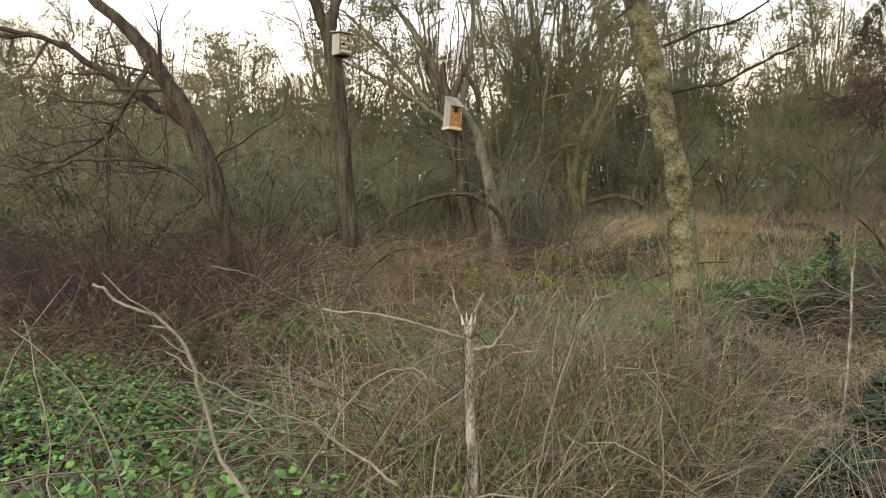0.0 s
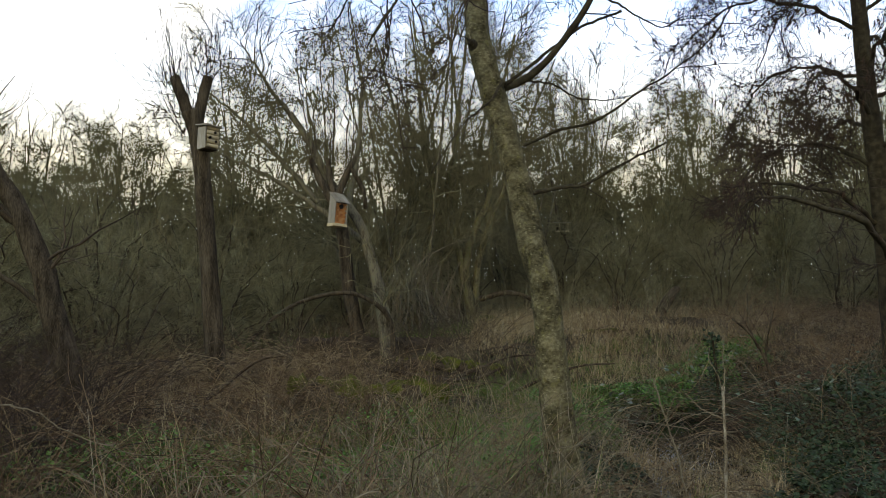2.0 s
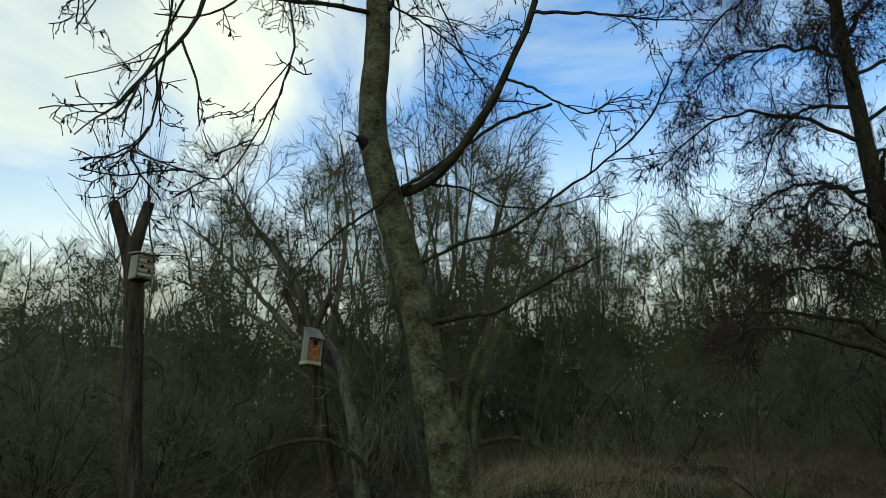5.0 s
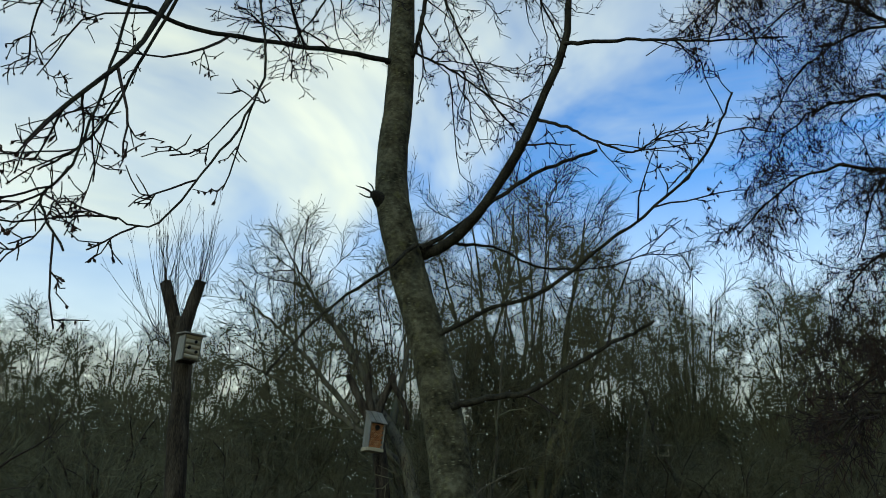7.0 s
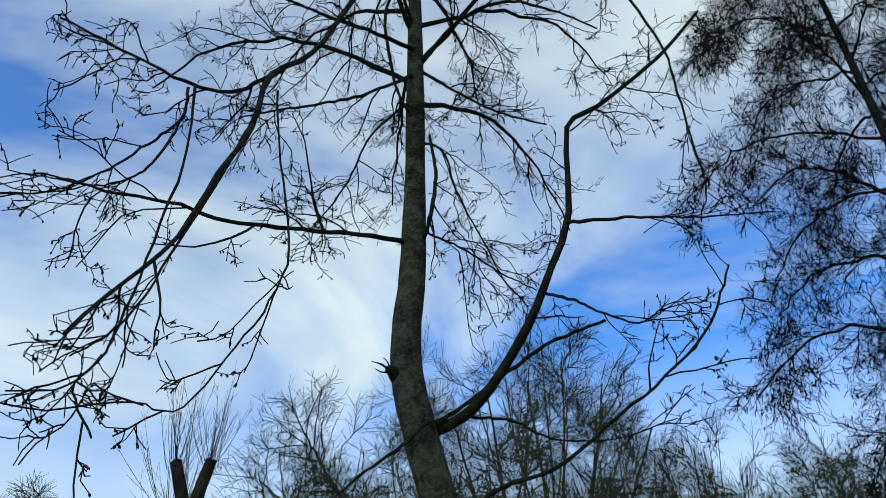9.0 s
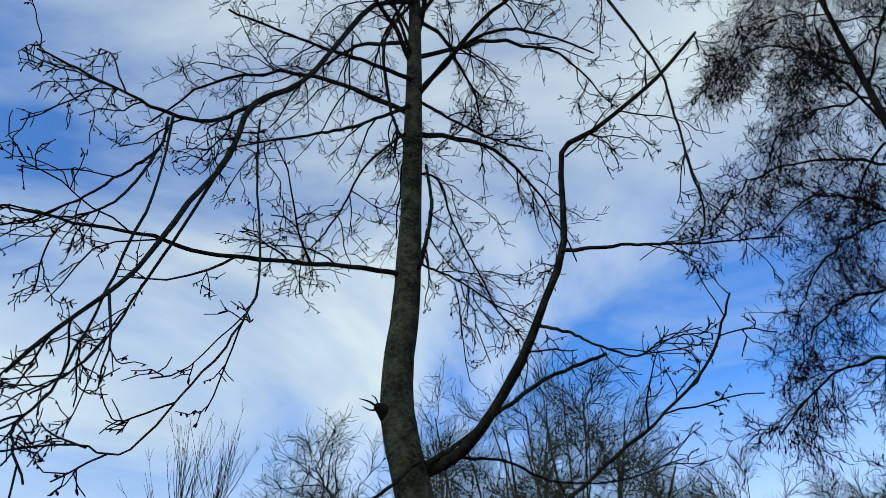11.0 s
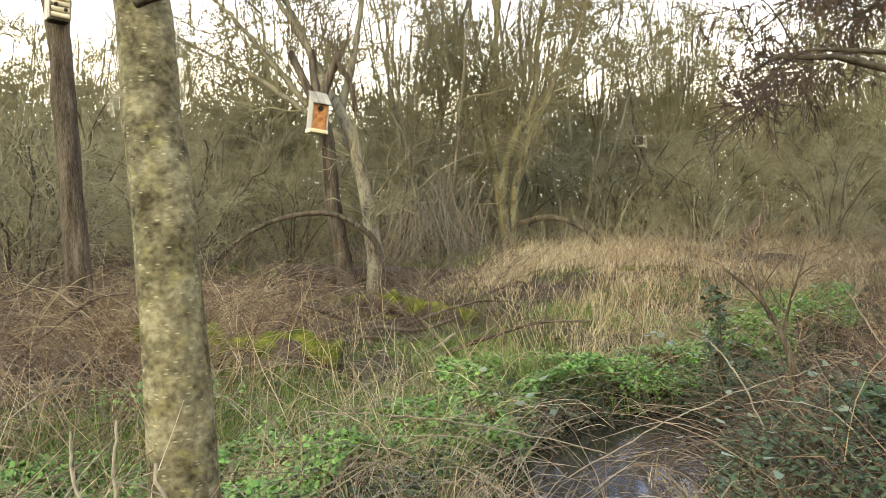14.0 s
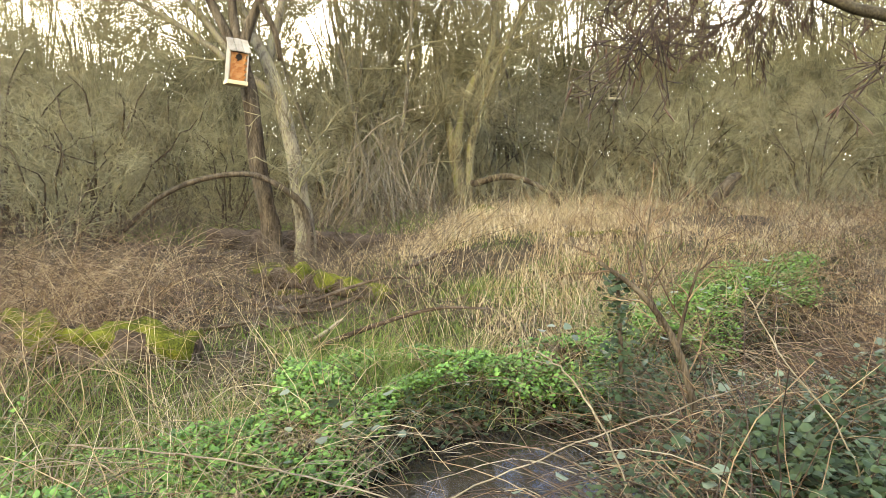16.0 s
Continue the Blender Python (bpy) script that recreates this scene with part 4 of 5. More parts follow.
def insect_box(at, turn, k=1.0):
    """Sloping-roofed box, its front filled with orange canes under a round hole; the front looks to -y."""
    box = thing("insect_hotel", "wooden nest box filled with orange canes under plank roof", "nest box", at, turn=turn)
    box.matrix_world = pose(*at, 0, 6, turn) @ Matrix.Diagonal((0.84 * k, 0.9 * k, 0.94 * k, 1))
    part("back_board", slab(0.3, 0.02, 0.62, (0, 0.14, 0.31)), M["board"], box)
    for sx in (-1, 1):
        bm = bmesh.new()
        prof = [(-0.15, 0.0), (0.13, 0.0), (0.13, 0.63), (-0.15, 0.44)]
        vs = [[bm.verts.new((sx * 0.15 + dx, y, z)) for y, z in prof] for dx in (-0.011, 0.011)]
        bm.faces.new(vs[0])
        bm.faces.new(list(reversed(vs[1])))
        for i in range(4):
            bm.faces.new((vs[0][i], vs[0][(i + 1) % 4], vs[1][(i + 1) % 4], vs[1][i]))
        bmesh.ops.recalc_face_normals(bm, faces=bm.faces)
        bmesh.ops.bevel(bm, geom=list(bm.edges), offset=0.003, segments=1, affect="EDGES")
        part("side_board", bm, M["board"], box, "pale grey side board")
    for i in range(3):
        part("roof_plank", slab(0.116, 0.42, 0.02, (-0.124 + 0.124 * i, -0.03, 0.545 + 0.006 * (i % 2)), 34), M["board"], box, "grey roof plank")
    part("base_board", slab(0.34, 0.32, 0.06, (0, -0.01, -0.02)), M["pine"], box, "pale bare wood base")
    # the eaves' shadow, painted as a near-black strip under the roof
    part("eave_shadow_strip", slab(0.278, 0.02, 0.022, (0, -0.13, 0.435)), M["hollow"], box, "dark strip painted as shadow under the roof")
    # the dark inside is painted: a near-black slab behind the canes
    filling = part("filling_back", slab(0.278, 0.02, 0.42, (0, 0.0, 0.22)), M["hollow"], box)
    # no opening is cut; a solid black disc paints the hole's darkness
    part("entrance_hole", disc(0.048, 0.05, (0, -0.122, 0.36), 18), M["hollow"], box, "round entrance hole painted as a black disc")
    cane_mesh = None
    for row in range(10):
        for col in range(7):
            x = -0.118 + 0.0395 * col + (0.0 if row % 2 else 0.012)
            z = 0.035 + 0.0415 * row
            if math.hypot(x, z - 0.365) < 0.052 or abs(x) > 0.128:
                continue
            if cane_mesh is None:
                bm = disc(0.0195, 0.13, (0, 0, 0), 10, 0.009)
                cane_mesh = bpy.data.meshes.new("cane")
                bm.to_mesh(cane_mesh)
                bm.free()
                cane_mesh.materials.append(M["cane"])
            c = new("cane", cane_mesh)
            c.parent = filling
            c.location = (x, -0.068 + rng.uniform(-0.008, 0.008), z)
    return box


def log_box(at, turn):
    box = thing("bird_box", "pale wooden bird box with half-log front on willow", "nest box", at)
    box.matrix_world = pose(*at, 0, 3, turn) @ Matrix.Diagonal((0.88, 0.88, 0.92, 1))
    part("back_board", slab(0.2, 0.018, 0.36, (0, 0.1, 0.17)), M["board"], box)
    for sx in (-1, 1):
        part("side_board", slab(0.02, 0.2, 0.3, (sx * 0.105, 0, 0.15)), M["board"], box, "pale side board")
    part("roof_board", slab(0.29, 0.29, 0.02, (0, -0.02, 0.325), 6), M["board"], box, "pale roof board")
    part("floor_board", slab(0.19, 0.2, 0.02, (0, 0, 0.0)), M["willow"], box)
    for i in range(5):
        z = np.full(8, 0.045 + 0.06 * i)
        line = np.stack([np.linspace(-0.094, 0.094, 8), np.full(8, -0.09), z], 1)
        half_log = piece("half_log", [rough_tube(line, np.full(8, 0.0295), 10, 0.1, i * 3.0)], M["pine"], box, "round pale half-log", True)
    # solid dark discs on the logs paint the shade inside the holes
    for x, z in ((0.03, 0.225), (-0.045, 0.15), (0.05, 0.105)):
        part("hole", disc(0.02, 0.03, (x, -0.112, z), 12), M["hollow"], half_log, "round hole painted as a dark disc")
    return box


def tray_box(at, turn):
    box = thing("bird_table", "small pale bird table fixed in a far willow", "bird table", at)
    box.matrix_world = pose(*at, 0, 0, turn)
    part("tray", slab(0.34, 0.28, 0.04, (0, 0, 0.0)), M["pine"], box)
    part("roof_board", slab(0.46, 0.36, 0.03, (0, 0, 0.27), 6), M["board"], box, "pale roof board")
    # back in near-black, the table's shaded inside put into its colour
    part("back_board", slab(0.3, 0.02, 0.24, (0, 0.12, 0.13)), M["hollow"], box)
    for sx in (-1, 1):
        part("post", slab(0.03, 0.03, 0.25, (sx * 0.14, -0.1, 0.14)), M["pine"], box)


insect_box((-0.17, 14.05, 2.66), 32)
log_box((-1.57, 9.58, 3.26), 45)
tray_box((6.42, 22.0, 3.05), 10)
willow([[(7.7, 22.6, 0.2), (7.3, 22.4, 1.4), (6.7, 22.2, 2.6), (6.4, 22.2, 3.4), (6.1, 22.3, 5.0)], [(7.2, 22.4, 1.6), (6.4, 22.4, 1.9), (5.8, 22.4, 2.2), (5.6, 22.4, 3.4)]],
       [(0.11, 0.03), (0.06, 0.02)], "crooked willow that carries the small bird table", 9, 6, 3, 1.5, 0.8, 0.4, "willow")


# ---- undergrowth ----
def spots(n, s0, s1, n0, n1):
    """n random places between s0..s1 along and n0..n1 across the path."""
    s, m = rng.uniform(s0, s1, n), rng.uniform(n0, n1, n)
    x, y = to_xy(s, m)
    return x, y, height(x, y)


def box_spots(n, x0, x1, y0, y1, dry=True):
    x, y = rng.uniform(x0, x1, n), rng.uniform(y0, y1, n)
    if dry:
        s, m = to_sn(x, y)
        ok = np.abs(m - ditch_at(s)) > 0.45
        x, y = x[ok], y[ok]
    return x, y, height(x, y)


def patchy(x, y, scale, level, seed=0.0):
    """Which places fall in patches of a slow noise."""
    return np.array([noise.noise(Vector((a * scale + seed, b * scale, seed))) > level for a, b in zip(x, y)])


def blades(x, y, z, length, width, lean=0.5, k=4, droop=0.35):
    n = len(x)
    az = rng.random(n) * 2 * np.pi
    tilt = np.abs(rng.normal(size=n)) * lean
    D = unit(np.stack([np.cos(az) * tilt, np.sin(az) * tilt, np.ones(n)], 1))
    L = length * (0.4 + 0.8 * rng.random(n))
    C = np.stack([x, y, z - 0.02], 1)
    pts = [C]
    for j in range(k - 1):
        pts.append(pts[-1] + D * (L / (k - 1))[:, None])
        D = unit(D + np.stack([np.cos(az), np.sin(az), -np.ones(n)], 1) * (droop * rng.random(n))[:, None])
    P = np.stack(pts, 1)
    side = np.stack([-np.sin(az + rng.normal(size=n)), np.cos(az + rng.normal(size=n)), np.zeros(n)], 1)
    w = np.linspace(1, 0.12, k)[None, :, None] * width * (0.6 + 0.8 * rng.random(n))[:, None, None]
    return ribbon_arrays(P, unit(side)[:, None, :] * w)


def arches(x, y, z, length, r, rise=1.1, k=9, droop=0.28):
    """Arching bramble stems as curves and radii."""
    n = len(x)
    az = rng.random(n) * 2 * np.pi
    D = unit(np.stack([np.cos(az), np.sin(az), rise * (0.4 + 0.9 * rng.random(n))], 1))
    L = length * (0.45 + 0.8 * rng.random(n))
    C = np.stack([x, y, z - 0.03], 1)
    pts = [C]
    for j in range(k - 1):
        pts.append(pts[-1] + D * (L / (k - 1))[:, None])
        D = unit(D + rng.normal(size=(n, 3)) * 0.13 + np.array([0, 0, -1.0]) * (droop * (0.3 + rng.random(n)))[:, None])
    P = np.stack(pts, 1)
    gz = height(P[:, :, 0], P[:, :, 1]) + 0.015
    P[:, 1:, 2] = np.maximum(P[:, 1:, 2], gz[:, 1:])
    ps, pn = to_sn(P[:, :, 0], P[:, :, 1])
    trodden = (np.abs(pn) < 0.5) & (ps < 6.2)
    P[:, :, 2] = np.where(trodden, gz, P[:, :, 2])
    R = r * (0.6 + 0.8 * rng.random(n))[:, None] * np.linspace(1, 0.4, k)[None]
    return P, R


def leaves(x, y, z, L, W, tilt=0.5, fold=0.25):
    n = len(x)
    az = rng.random(n) * 2 * np.pi
    D = unit(np.stack([np.cos(az), np.sin(az), rng.normal(size=n) * tilt - 0.1], 1))
    S = unit(np.cross(D, unit(np.array([0, 0, 1.0]) + rng.normal(size=(n, 3)) * 0.35)))
    l = L * (0.6 + 0.8 * rng.random(n))
    return leaf_arrays(np.stack([x, y, z], 1), D, S, l, W * l / L, fold)


def stuff(name, arrays, mat, label, category):
    return tagged(piece(name, arrays, M[mat]), label, category, kind="stuff")


# ---- fallen wood ----
def log(name, label, guide, r0, r1, mat, lump=0.15, sides=12, category="log", moss=False):
    line = smooth_line(guide, 22)
    root = thing(name, label, category)
    piece("wood", [rough_tube(line, np.linspace(r0, r1, 22), sides, lump, r0 * 77)], M[mat], root, "", True)
    if moss:
        top = line + np.array([0, 0, r0 * 0.34])
        i = rng.integers(0, 22, 1400)
        a = rng.normal(size=1400) * 0.8
        rr = (np.linspace(r0, r1, 22) * 0.86)[i]
        tx, ty, tz = top[i, 0] + rng.uniform(-0.05, 0.05, 1400), top[i, 1] + rr * np.sin(a), top[i, 2] + rr * np.cos(a) - 0.01
        piece("moss_cover", [rough_tube(top, np.linspace(r0, r1, 22) * 0.78, sides, 0.75, 3.0), blades(tx, ty, tz, 0.04, 0.003, 0.9, 3, 0.5)], M["moss"], root, "thick yellow-green moss", False)
    return root


log("fallen_branch", "arched dead branch bent over the marshy ground", [(-1.7, 13.6, 0.55), (-1.2, 13.6, 1.0), (-0.64, 13.7, 1.27), (0.07, 13.8, 1.36), (0.6, 13.9, 1.11), (0.85, 14.0, 0.74), (0.88, 14.0, 0.05)], 0.032, 0.055, "willow", 0.12, 10, "branch")
log("fallen_log", "rotting fallen trunk behind the forked post", [(-1.0, 15.0, 0.28), (0.8, 14.7, 0.3), (2.2, 15.1, 0.22)], 0.17, 0.15, "rotten", 0.25)
log("mossy_log", "slim fallen log covered in yellow moss", [(4.6, 14.2, 0.46), (5.2, 14.4, 0.5), (6.2, 14.7, 0.46)], 0.05, 0.04, "rotten", 0.2, 10, "log", True)
log("mossy_log", "low fallen log under thick yellow moss", [(-0.45, 9.05, 0.2), (0.05, 8.9, 0.2), (0.5, 8.8, 0.15), (0.95, 8.85, 0.19), (1.35, 8.9, 0.14)], 0.2, 0.13, "rotten", 0.25, 12, "log", True)
log("mossy_log", "half-sunk mossy log below the pale willow", [(0.9, 11.9, 0.2), (1.3, 11.65, 0.26), (1.7, 11.5, 0.22), (2.5, 11.15, 0.14)], 0.13, 0.09, "rotten", 0.25, 12, "log", True)
log("fallen_branch", "pale bare branch lying across dead stems", [(-1.5, 8.7, 0.12), (-1.2, 8.75, 0.4), (-0.85, 8.85, 0.66), (-0.55, 8.9, 0.72)], 0.02, 0.01, "rotten", 0.1, 8, "branch")
log("fallen_branch", "weathered branch lying on the marsh floor", [(0.4, 11.0, 0.35), (1.1, 10.6, 0.22), (1.8, 10.4, 0.16), (2.3, 10.5, 0.3)], 0.035, 0.02, "rotten", 0.1, 8, "branch")
log("fallen_branch", "short pale branch lying in the grass", [(1.5, 9.6, 0.08), (2.0, 9.5, 0.1), (2.3, 9.6, 0.28)], 0.03, 0.015, "pale_stem", 0.1, 8, "branch")
log("fallen_branch", "bent branch beside the tall willow clump", [(3.1, 17.6, 1.1), (3.8, 17.4, 1.25), (4.4, 17.4, 1.05), (4.8, 17.5, 0.7)], 0.07, 0.04, "willow", 0.1, 8, "branch")
log("tree_stump", "split dark stump in dry reeds", [(7.3, 17.0, 0.4), (7.5, 17.0, 0.85), (7.75, 17.0, 1.2), (7.9, 17.0, 1.32)], 0.16, 0.07, "willow", 0.2, 10, "stump")


for s0, s1, lab in ((3.4, 4.95, "weathered log edging laid along the footpath"), (5.0, 6.7, "mossy log edging laid along the footpath")):
    pts = [to_xy(s0 + (s1 - s0) * f, 0.63 + 0.015 * math.sin(f * 5)) for f in (0, 0.35, 0.7, 1)]
    log("path_edging", lab, [(x, y, ground_z(x, y) + 0.035) for x, y in pts], 0.05, 0.045, "rotten", 0.15, 12, "edging")


for i in range(16):
    fx, fy = rng.uniform(-2.2, 2.6), rng.uniform(9.2, 13.2)
    fa, fl = rng.uniform(-0.7, 0.7), rng.uniform(0.6, 1.7)
    fz, rise = ground_z(fx, fy), rng.uniform(0.0, 0.35)
    dx, dy = fl * math.cos(fa), fl * math.sin(fa)
    st = log("fallen_stick", "grey dead stick lying on the marshy floor", [(fx, fy, fz + 0.03), (fx + dx * 0.35, fy + dy * 0.35, fz + 0.06 + rise * 0.5), (fx + dx * 0.7, fy + dy * 0.7 + 0.06, fz + 0.1 + rise * 0.8), (fx + dx, fy + dy, fz + 0.06 + rise)],
             rng.uniform(0.015, 0.035), 0.008, "rotten", 0.1, 7, "stick")
    tagged(st, group="fallen sticks")


def mound(name, label, x, y, r, h, mat):
    """A low uneven cushion of moss."""
    bm = bmesh.new()
    bmesh.ops.create_icosphere(bm, subdivisions=4, radius=1.0)
    for v in bm.verts:
        w = 1 + 0.35 * noise.noise(v.co * 2.3 + Vector((x, y, 0))) + 0.12 * noise.noise(v.co * 7)
        v.co = Vector((v.co.x * r * w, v.co.y * r * 0.8 * w, v.co.z * h * w))
    me = bpy.data.meshes.new(name)
    bm.to_mesh(me)
    bm.free()
    me.materials.append(M[mat])
    ob = new(name, me)
    ob.location = (x, y, ground_z(x, y) - h * 0.25)
    return tagged(ob, label, "moss")


mound("moss_cushion", "bright moss hump at the willow clump's foot", 3.3, 17.4, 0.55, 0.28, "moss")
mound("moss_cushion", "moss-covered tussock by the fallen log", 1.3, 11.9, 0.35, 0.2, "moss")
mound("moss_cushion", "moss cushion beside the pale willow's foot", 0.45, 13.6, 0.4, 0.16, "moss")


def undergrowth():
    # leaf litter and small sticks
    x, y, z = box_spots(22000, -6, 9, 1.5, 13)
    stuff("leaf_litter", [leaves(x, y, z + 0.012, 0.06, 0.02, 0.25)], "litter", "dead brown leaves scattered over damp soil", "leaves")
    # green leafy band beyond the ditch
    x, y, z = spots(170000, 3.4, 14.0, 1.5, 4.6)
    s, m = to_sn(x, y)
    d = m - ditch_at(s)
    back = 1 - sstep(4.6, 7.6, s)
    edge = 1.45 + 0.2 * np.sin(s * 1.7) + 0.15 * np.sin(s * 4.1 + 1) + 1.15 * back
    ok = (d > 0.66 + 0.16 * np.sin(s * 3.3) + 0.55 * back) & (d < edge) & patchy(x, y, 1.6, -0.3) & (rng.random(len(x)) < 1.15 - 0.3 * (d - 0.7 - back))
    x, y, z = x[ok], y[ok], z[ok]
    mound_h = 0.08 + 0.15 * np.array([noise.noise(Vector((a * 1.9, b * 1.9, 3.0))) + 0.5 for a, b in zip(x, y)]).clip(0, 1.2)
    top = mound_h * (0.35 + 0.65 * rng.random(len(x)) ** 0.5)
    stuff("nettle_bed", [leaves(x, y, z + top, 0.028, 0.0115, 0.6)], "nettle", "low bed of fresh green nettle and ground-elder leaves", "plants")
    x, y, z = box_spots(22000, -5.5, 1.2, 2.0, 7.5)
    ok = patchy(x, y, 0.9, 0.1, 4.0) | ((y < 4.2) & (x < -0.3) & patchy(x, y, 1.2, -0.2, 2.0))
    x, y, z = x[ok], y[ok], z[ok]
    stuff("nettle_bed", [leaves(x, y, z + 0.03 + 0.22 * rng.random(len(x)), 0.038, 0.015, 0.6)], "nettle", "patches of young green nettles among brambles", "plants")
    x, y, z = spots(26000, 4.2, 14.0, 1.4, 3.3)
    s, m = to_sn(x, y)
    d = m - ditch_at(s)
    ok = (d > 0.4) & (d < 0.95) & patchy(x, y, 1.3, -0.25, 14.0)
    x, y, z = x[ok], y[ok], z[ok]
    stuff("ivy_carpet", [leaves(x, y, z + 0.01 + 0.08 * rng.random(len(x)), 0.036, 0.016, 0.4)], "ivy", "dark ivy and dull leaves on the far ditch bank", "plants")
    # ivy on the near bank
    x, y, z = spots(130000, 4.0, 15, -1.0, 2.6)
    s, m = to_sn(x, y)
    ok = ((m < ditch_at(s) - np.where(s > 9.3, 0.85, 0.6)) | ((np.abs(s - 9.2) < 0.55) & (m < 2.6))) & patchy(x, y, 0.8, -0.42, 9.0) & (rng.random(len(x)) < np.clip((x - 2.3) / 1.6, 0, 1) ** 1.5)
    x, y, z = x[ok], y[ok], z[ok]
    stuff("ivy_carpet", [leaves(x, y, z + 0.02 + 0.34 * rng.random(len(x)) ** 1.3, 0.025, 0.011, 0.5)], "ivy", "dark glossy ivy covering the near ditch bank", "plants")
    c = np.array([(4.9, 7.0), (5.3, 7.2), (4.75, 6.7), (5.8, 7.6), (5.1, 6.4)])[rng.integers(0, 5, 7000)] + rng.normal(size=(7000, 2)) * 0.2
    gz = height(c[:, 0], c[:, 1])
    stuff("ivy_carpet", [leaves(c[:, 0], c[:, 1], gz + 0.5 * rng.random(7000) ** 1.4, 0.04, 0.019, 0.5)], "ivy", "dark ivy heaped round the shrub's foot", "plants")
    # grasses
    x, y, z = box_spots(95000, -1.5, 16, 6.5, 20)
    s, m = to_sn(x, y)
    clump = np.array([noise.noise(Vector((a * 0.6, b * 0.6, 2.0))) + 0.5 * noise.noise(Vector((a * 2.2, b * 2.2, 7.0))) for a, b in zip(x, y)])
    ok = (m > ditch_at(s) + 1.35) & (rng.random(len(x)) < np.clip(-0.12 + x * 0.13 + clump * 1.2, 0.02, 1.0))
    x, y, z, clump = x[ok], y[ok], z[ok], clump[ok]
    far = np.clip((y - 8) / 8, 0, 1)
    L = 0.2 + 0.2 * np.clip(clump + 0.4, 0, 1)
    stuff("dry_grass", [blades(x, y, z, L, 0.0028 + 0.0032 * far[:, None, None], 0.75, 4, 0.75)], "straw", "bleached dry grass over the clearing", "grass")
    x, y, z = box_spots(40000, -3, 11, 4.5, 14)
    s, m = to_sn(x, y)
    ok = (m > ditch_at(s) + 0.8) & (patchy(x, y, 0.6, 0.0, 6.0) | ((m < ditch_at(s) + 3.2) & patchy(x, y, 1.0, -0.15, 3.0)))
    ok &= ~((x < 1.9) & (y > 7.9) & (rng.random(len(x)) < 0.85))
    x, y, z = x[ok], y[ok], z[ok]
    stuff("green_grass", [blades(x, y, z, 0.24, 0.003, 0.7, 4, 0.7)], "grass", "rank green grass between dead stems", "grass")
    x, y, z = spots(20000, -0.5, 7.0, 0.95, 3.4)
    ok = patchy(x, y, 0.8, 0.0, 8.0)
    stuff("green_grass", [blades(x[ok], y[ok], np.maximum(z[ok], WATER), 0.32, 0.0028, 0.8, 5, 0.7)], "grass", "long green grass along the ditch edge", "grass")
    x, y, z = spots(19000, 0, 7.5, 0.9, 3.4)
    ok = patchy(x, y, 1.1, -0.1, 1.0)
    stuff("dry_grass", [blades(x[ok], y[ok], np.maximum(z[ok], WATER), 0.36, 0.0026, 0.9, 5, 0.7)], "straw", "dry fallen grass along the ditch edge", "grass")
    x, y, z = spots(15000, 6.0, 12.5, 3.0, 5.4)
    ok = patchy(x, y, 0.9, -0.2, 21.0)
    stuff("green_grass", [blades(x[ok], y[ok], z[ok], 0.27, 0.0032, 0.75, 4, 0.7)], "grass", "soft green grass behind the nettles", "grass")
    # tall dry stalks
    x, y, z = box_spots(5200, -3.5, 9, 4.5, 13)
    s, m = to_sn(x, y)
    ok = (m > ditch_at(s) + 0.8) & patchy(x, y, 0.7, -0.15, 12.0)
    ok &= rng.random(len(x)) < np.where((x < 1.9) & (y > 7.6), 0.3, 0.6)
    P, R = arches(x[ok], y[ok], z[ok], 0.8, 0.0022, 3.0, 6, 0.16)
    stuff("dead_stalks", [tube_arrays(P, R, 3)], "straw", "tall straw-coloured dead stalks", "grass")
    # brambles
    x, y, z = box_spots(5200, -6.5, 0.9, 3.0, 11)
    P, R = arches(x, y, z, 1.15, 0.003, 1.5, 6, 0.3)
    stuff("bramble_thicket", [tube_arrays(P, R, 3)], "bramble", "tangled purple-brown bramble stems", "brambles")
    x, y, z = box_spots(2600, -6.5, 2.4, 2.4, 9)
    P, R = arches(x, y, z, 0.9, 0.0028, 1.3, 7, 0.3)
    stuff("dead_stalks", [tube_arrays(P, R, 3)], "pale_stem", "pale dead twigs tangled in the brambles", "stems")
    x, y, z = spots(3400, -0.5, 12.5, 0.5, 3.2)
    s, m = to_sn(x, y)
    ok = (np.hypot(x - 1.7, y - 5.0) > 0.15) & ((np.abs(m - ditch_at(s)) > 0.5) | (s < 6.8))
    P, R = arches(x[ok], y[ok], np.maximum(z[ok], WATER), 0.85, 0.0026, 1.2, 7, 0.32)
    half = len(P) // 2
    stuff("bramble_thicket", [tube_arrays(P[:half], R[:half], 3)], "bramble", "thin brown bramble stems across the ditch", "brambles")
    stuff("dead_stalks", [tube_arrays(P[half:], R[half:], 3)], "pale_stem", "pale dead stems fallen across the ditch", "stems")
    x, y, z = spots(520, -1.5, 4.8, 0.8, 3.4)
    P, R = arches(x, y, z, 1.2, 0.0042, 1.5, 9, 0.25)
    stuff("dead_stalks", [tube_arrays(P, R, 5)], "pale_stem", "bleached crooked twigs standing along the ditch", "stems")
    x, y, z = spots(1700, 7.0, 12.0, 0.4, 1.9)
    s, m = to_sn(x, y)
    ok = np.abs(m - ditch_at(s)) > 0.5
    x, y, z = x[ok], y[ok], z[ok]
    P, R = arches(x, y, np.maximum(z, WATER), 0.8, 0.0028, 1.2, 7, 0.28)
    stuff("bramble_thicket", [tube_arrays(P, R, 3)], "dark_twig", "dark bramble tangle on the near bank", "brambles")
    x, y, z = box_spots(3000, 4, 14, 8.5, 18)
